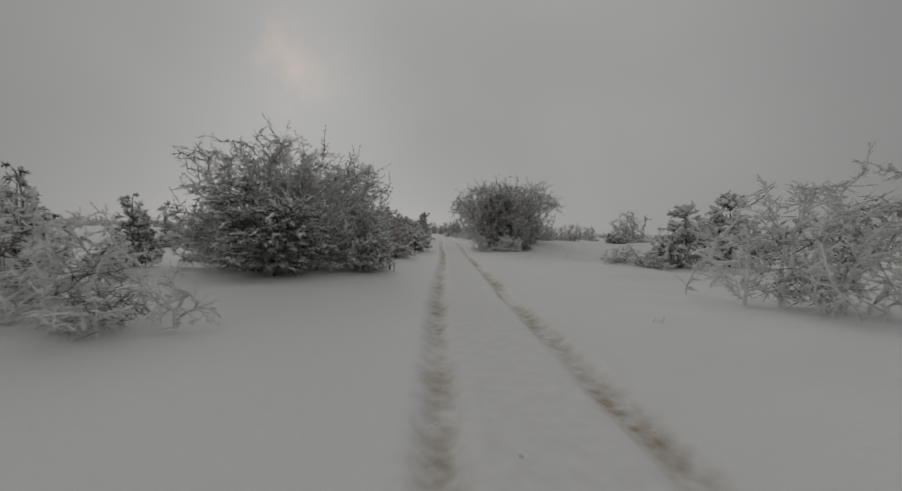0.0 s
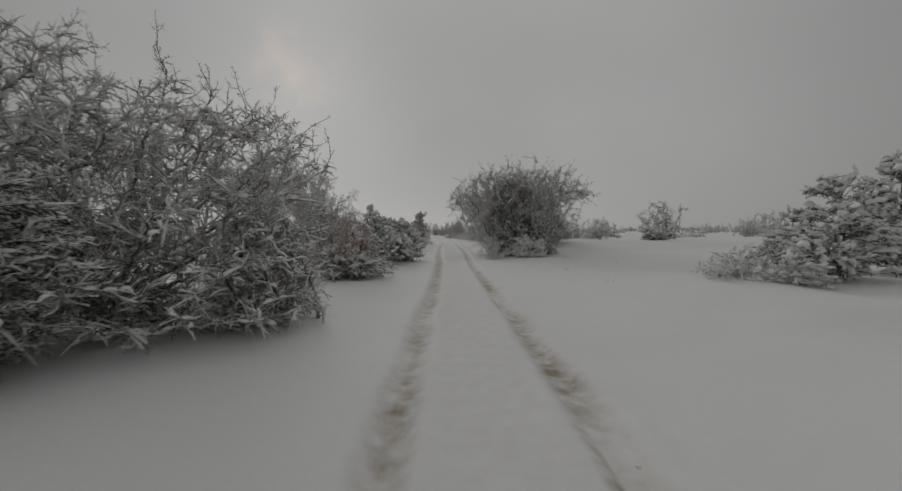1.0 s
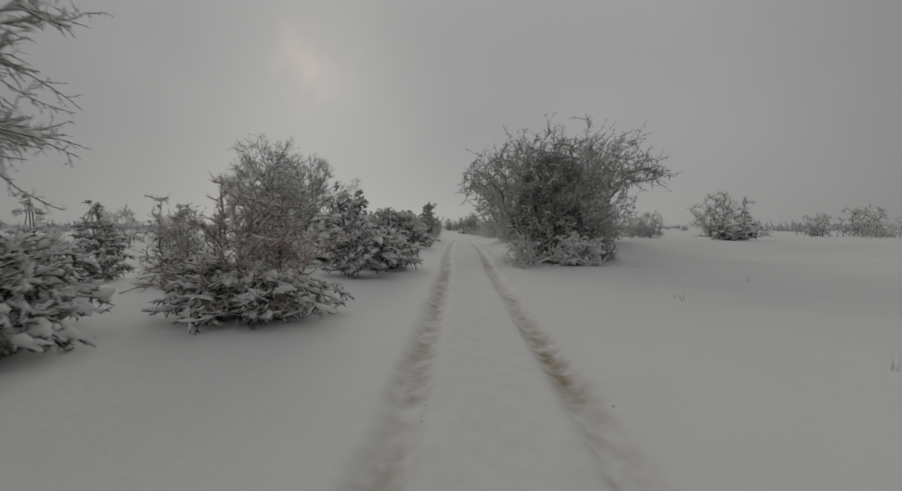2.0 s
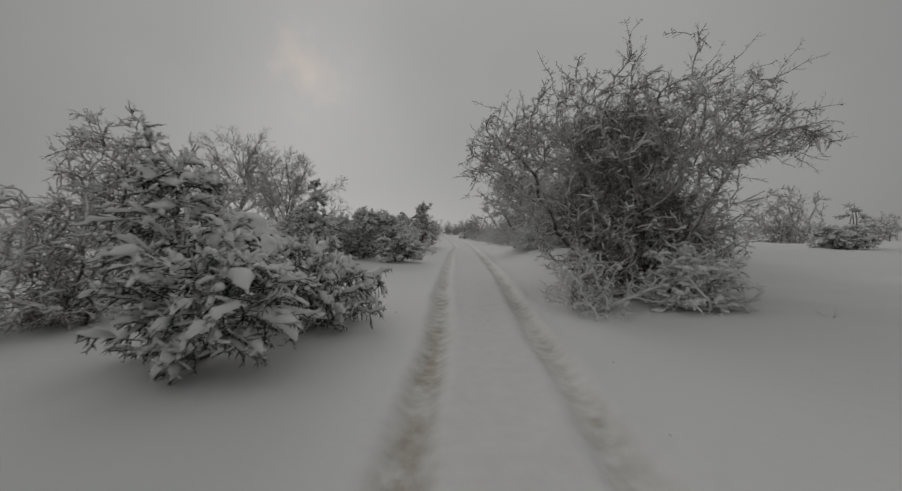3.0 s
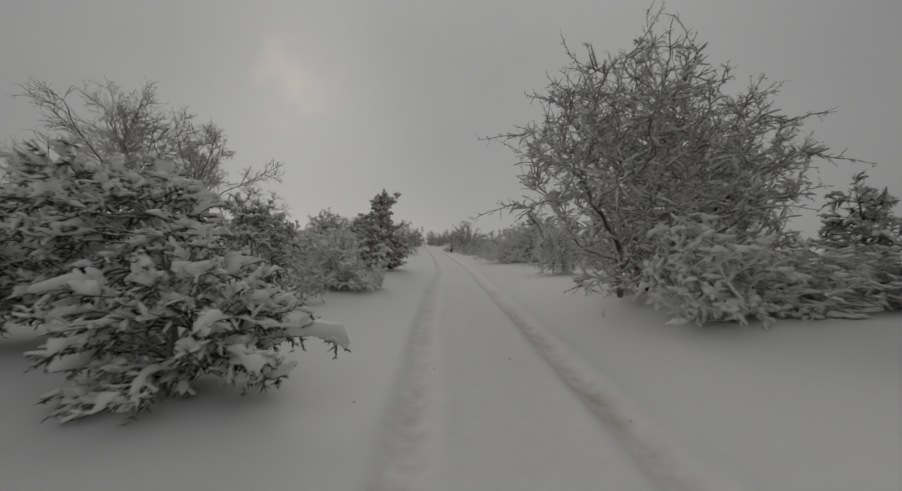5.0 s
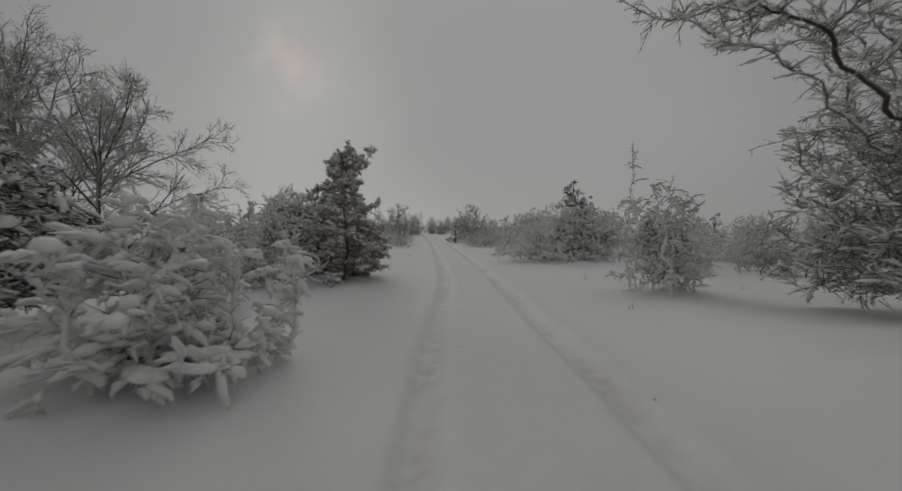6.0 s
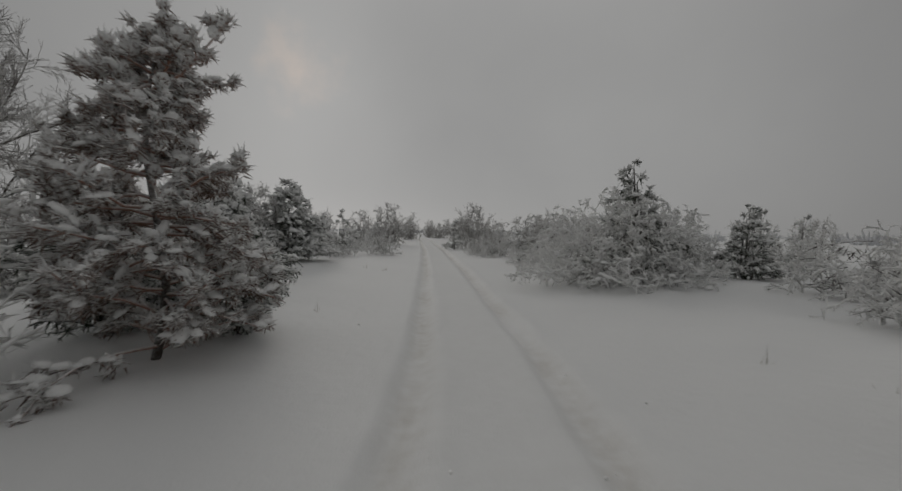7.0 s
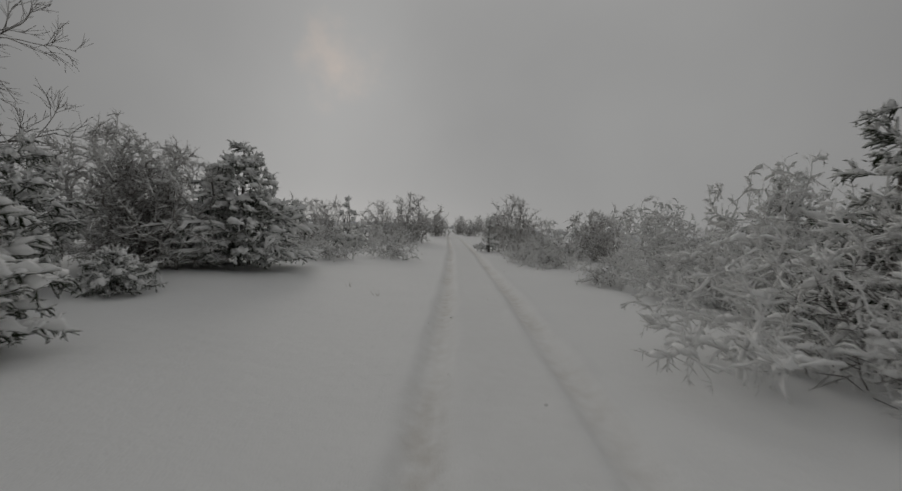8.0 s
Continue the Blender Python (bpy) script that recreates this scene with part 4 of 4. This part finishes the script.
again(pale, 4.8, 67.5, 0.9, 90)


for px, py, ps, pt in ((27.0, 36.0, 1.0, 120), (28.0, 47.0, 1.3, 10), (19.0, 51.0, 1.1, 300), (24.0, 60.0, 1.2, 80), (33.0, 60.0, 1.3, 150)):
    again(pale, px, py, ps, pt)
for px, py, ps, pt in ((30.0, 40.0, 0.8, 40), (20.0, 66.0, 0.8, 200), (28.0, 70.0, 0.9, 120), (38.0, 52.0, 0.9, 10), (-14.0, 24.0, 0.7, 60), (-17.0, 33.0, 0.8, 170), (-22.0, 44.0, 0.8, 260), (-12.0, 40.0, 0.8, 30)):
    again(far_shrub, px, py, ps, pt)
for px, py, ps, pt in ((-12.5, 19.0, 0.8, 70), (-16.0, 28.0, 0.9, 10), (-11.0, 29.5, 0.8, 230), (-9.5, 36.0, 0.9, 120), (17.5, 60.0, 0.8, 20), (22.0, 53.0, 0.7, 210)):
    again(far_conifer, px, py, ps, pt, 1.1)
for px, py, ps, pt in ((-6.6, 44.2, 0.8, 15), (-9.4, 46.8, 0.9, 110), (-8.8, 41.5, 0.85, 200), (10.6, 48.2, 0.65, 60), (12.8, 46.4, 0.7, 330), (14.6, 49.4, 0.75, 140), (10.2, 63.5, 0.8, 20), (-7.6, 66.5, 0.8, 260)):
    again(far_shrub, px, py, ps, pt, 0.9)
for px, py, ps, pt in ((8.2, 48.8, 1.0, 40), (9.6, 51.0, 1.2, 150), (-4.6, 63.0, 1.2, 80), (-3.0, 62.2, 1.0, 200), (3.9, 65.2, 0.9, 310)):
    again(pale, px, py, ps, pt)
again(bush, -1.9, 96.0, 0.9, 210)
again(bush, -5.2, 90.0, 0.8, 320, 0.8)
again(bush, 7.2, 86.0, 0.75, 160, 0.8)
again(bush, 5.2, 99.0, 0.9, 70)
again(bush, -9.0, 78.0, 0.7, 20, 0.8)
for px, py, ps, pt in ((2.2, 104.0, 0.75, 90), (4.9, 108.0, 0.9, 10), (0.6, 112.0, 0.7, 220)):
    again(bush, px, py, ps, pt, 0.9)
for px, py, ps, pt in ((0.4, 134.0, 1.0, 40), (4.4, 138.0, 1.1, 190), (-3.6, 122.0, 0.9, 300), (7.4, 120.0, 1.0, 110), (-7.5, 130.0, 1.1, 250)):
    again(bush, px, py, ps, pt)
for px, py, ps, pt in ((-5.5, 66.0, 0.8, 20), (-6.9, 72.0, 0.9, 150), (8.8, 69.0, 0.9, 40), (6.8, 77.0, 0.8, 260), (-9.5, 68.0, 0.8, 310), (12.5, 72.0, 0.9, 170)):
    again(far_shrub, px, py, ps, pt)
for px, py, ps, pt in ((-3.7, 69.0, 1.2, 60), (4.7, 63.5, 1.1, 200), (6.3, 67.0, 1.3, 330), (5.2, 59.4, 0.9, 100), (-2.9, 77.0, 1.3, 10)):
    again(pale, px, py, ps, pt)
again(bush, -4.6, 77.0, 0.8, 130)
again(bush, 10.6, 78.0, 0.8, 250)
again(far_conifer, -6.3, 63.6, 0.8, 200)
again(pale, 5.6, 70.5, 1.0, 160)
again(pale, -2.6, 72.0, 1.1, 250)
again(far_shrub, 12.5, 61.5, 0.7, 250)
again(far_shrub, -11.5, 63.0, 0.9, 100)


def fallen_branch():
    """A dead limb lying against the thorn tree, crusted white."""
    ob = base_empty("fallen_branch", 3.1, 24.7, "white-crusted dead branch leaning out of the snow", "branch")
    limb = polylines(np.array(((0, 0, 0.0),)), np.array(((1.0, -0.05, 0.42),)), np.array((2.4,)), 10, 0.035, (0, 0, 0.1))
    lr = 0.036 * np.linspace(1, 0.4, 10)[None]
    part("limb", tubes([(limb, lr)], 7), M_WHITE, ob)
    a, ar = sprout(limb, lr, 9, (0.35, 0.9), (30, 60), 5, 0.12, (0, 0, 0.1), 0.018, 0.3)
    b, br = sprout(a, ar, 7, (0.1, 0.3), (30, 60), 2, 0.1, (0, 0, 0.1), 0.012, 0.2)
    part("twig_mass", joined(tubes([(a, ar)], 4), spikes([(b, br)])), M_WHITE, ob, kind="stuff")


fallen_branch()


def sapling():
    """Two thin bare stems leaning together in front of a conifer."""
    ob = base_empty("bare_sapling", -2.0, 50.7, "thin bare two-stemmed sapling rimmed with frost", "sapling")
    stem = polylines(np.array(((0, 0, 0.0), (-0.13, 0.03, 0.0))), np.array(((0.04, 0, 1.0), (0.20, 0, 1.0))), np.array((1.25, 0.75)), 8, 0.05, (0, 0, 0.05))
    sr = np.array(((0.017,), (0.013,))) * np.linspace(1, 0.5, 8)[None]
    for i in range(2):
        part("stem", tubes([(stem[i:i + 1], sr[i:i + 1])], 6), M_HOAR_HAZE, ob)
    side, r = sprout(stem, sr, 5, (0.12, 0.35), (25, 55), 4, 0.12, (0, 0, 0.1), 0.007, 0.5)
    part("twig_mass", tubes([(side, r)], 4), M_HOAR_HAZE, ob, kind="stuff")


sapling()


def dry_grass():
    """Stray dead stalks that stand out of the snow along both verges."""
    m = 110
    y = rng.uniform(3, 75, m)
    side = np.where(rng.uniform(0, 1, m) < 0.5, -1, 1)
    x = np.array([track_x(v) for v in y]) + side * rng.uniform(1.9, 6.5, m)
    keep = noise_mask(x, y)
    x, y = x[keep], y[keep]
    base = np.array([(a, b, lift(a, b) - 0.02) for a, b in zip(x, y)])
    k = 4
    foot = base.repeat(k, 0) + rng.normal(0, 0.05, (len(base) * k, 3)) * (1, 1, 0)
    top = foot + rng.normal(0, 0.06, foot.shape) + (0, 0, 0.12)
    top[:, 2] += rng.uniform(0, 0.16, len(top))
    ob = part("dry_grass", spikes([(np.stack([foot, top], 1), np.full((len(foot), 2), 0.005))]), M_STALK, None)
    tagged(ob, "sparse dry grass stalks standing out of the snow", "grass", kind="stuff")


def noise_mask(x, y):
    return np.array([noise.noise((a * 0.35, b * 0.35, 4.0)) > 0.08 for a, b in zip(x, y)])


def snow_crumbs():
    """Clods thrown up along the ruts."""
    m = 140
    y = rng.uniform(2, 70, m)
    x = np.array([track_x(v) for v in y]) + np.where(rng.uniform(0, 1, m) < 0.5, -0.72, 0.72) + rng.normal(0, 0.32, m)
    at = np.array([(a, b, lift(a, b) + 0.006) for a, b in zip(x, y)])
    ob = part("snow_crumbs", lumps(at, rng.uniform(0.006, 0.020, m), 0.7), M_SNOW, None)
    tagged(ob, "small snow clods strewn beside the wheel ruts", "snow", kind="stuff")


dry_grass()
snow_crumbs()


# ---- far heath, the mist painted into its colours ----
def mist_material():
    m, n, l, p = nodes_of("mist_toned_scrub")
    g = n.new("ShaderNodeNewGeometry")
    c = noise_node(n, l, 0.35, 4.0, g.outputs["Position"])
    # pale greys close to the sky: haze painted as base colour
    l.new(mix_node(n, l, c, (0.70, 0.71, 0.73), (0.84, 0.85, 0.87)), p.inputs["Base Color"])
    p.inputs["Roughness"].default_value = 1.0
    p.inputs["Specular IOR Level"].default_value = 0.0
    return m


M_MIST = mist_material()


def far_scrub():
    """Low scrub far across the heath, its haze put into the base colour, too far to tell one bush from the next."""
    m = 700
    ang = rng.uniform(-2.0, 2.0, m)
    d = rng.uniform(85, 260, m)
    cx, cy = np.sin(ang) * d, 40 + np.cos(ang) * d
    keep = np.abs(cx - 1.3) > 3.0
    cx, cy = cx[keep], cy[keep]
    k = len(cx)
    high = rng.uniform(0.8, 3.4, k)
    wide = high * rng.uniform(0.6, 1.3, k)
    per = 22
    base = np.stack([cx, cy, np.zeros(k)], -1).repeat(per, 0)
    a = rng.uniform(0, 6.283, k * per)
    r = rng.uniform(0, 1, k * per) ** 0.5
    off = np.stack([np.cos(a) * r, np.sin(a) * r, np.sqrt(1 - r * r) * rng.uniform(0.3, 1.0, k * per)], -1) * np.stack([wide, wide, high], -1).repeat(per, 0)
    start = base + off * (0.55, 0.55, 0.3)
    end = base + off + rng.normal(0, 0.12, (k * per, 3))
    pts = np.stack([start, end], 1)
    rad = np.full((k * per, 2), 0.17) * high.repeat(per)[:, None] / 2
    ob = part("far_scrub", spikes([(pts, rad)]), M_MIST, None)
    tagged(ob, "far scrub scattered across the heath, coloured pale for mist", "scrub", kind="stuff")


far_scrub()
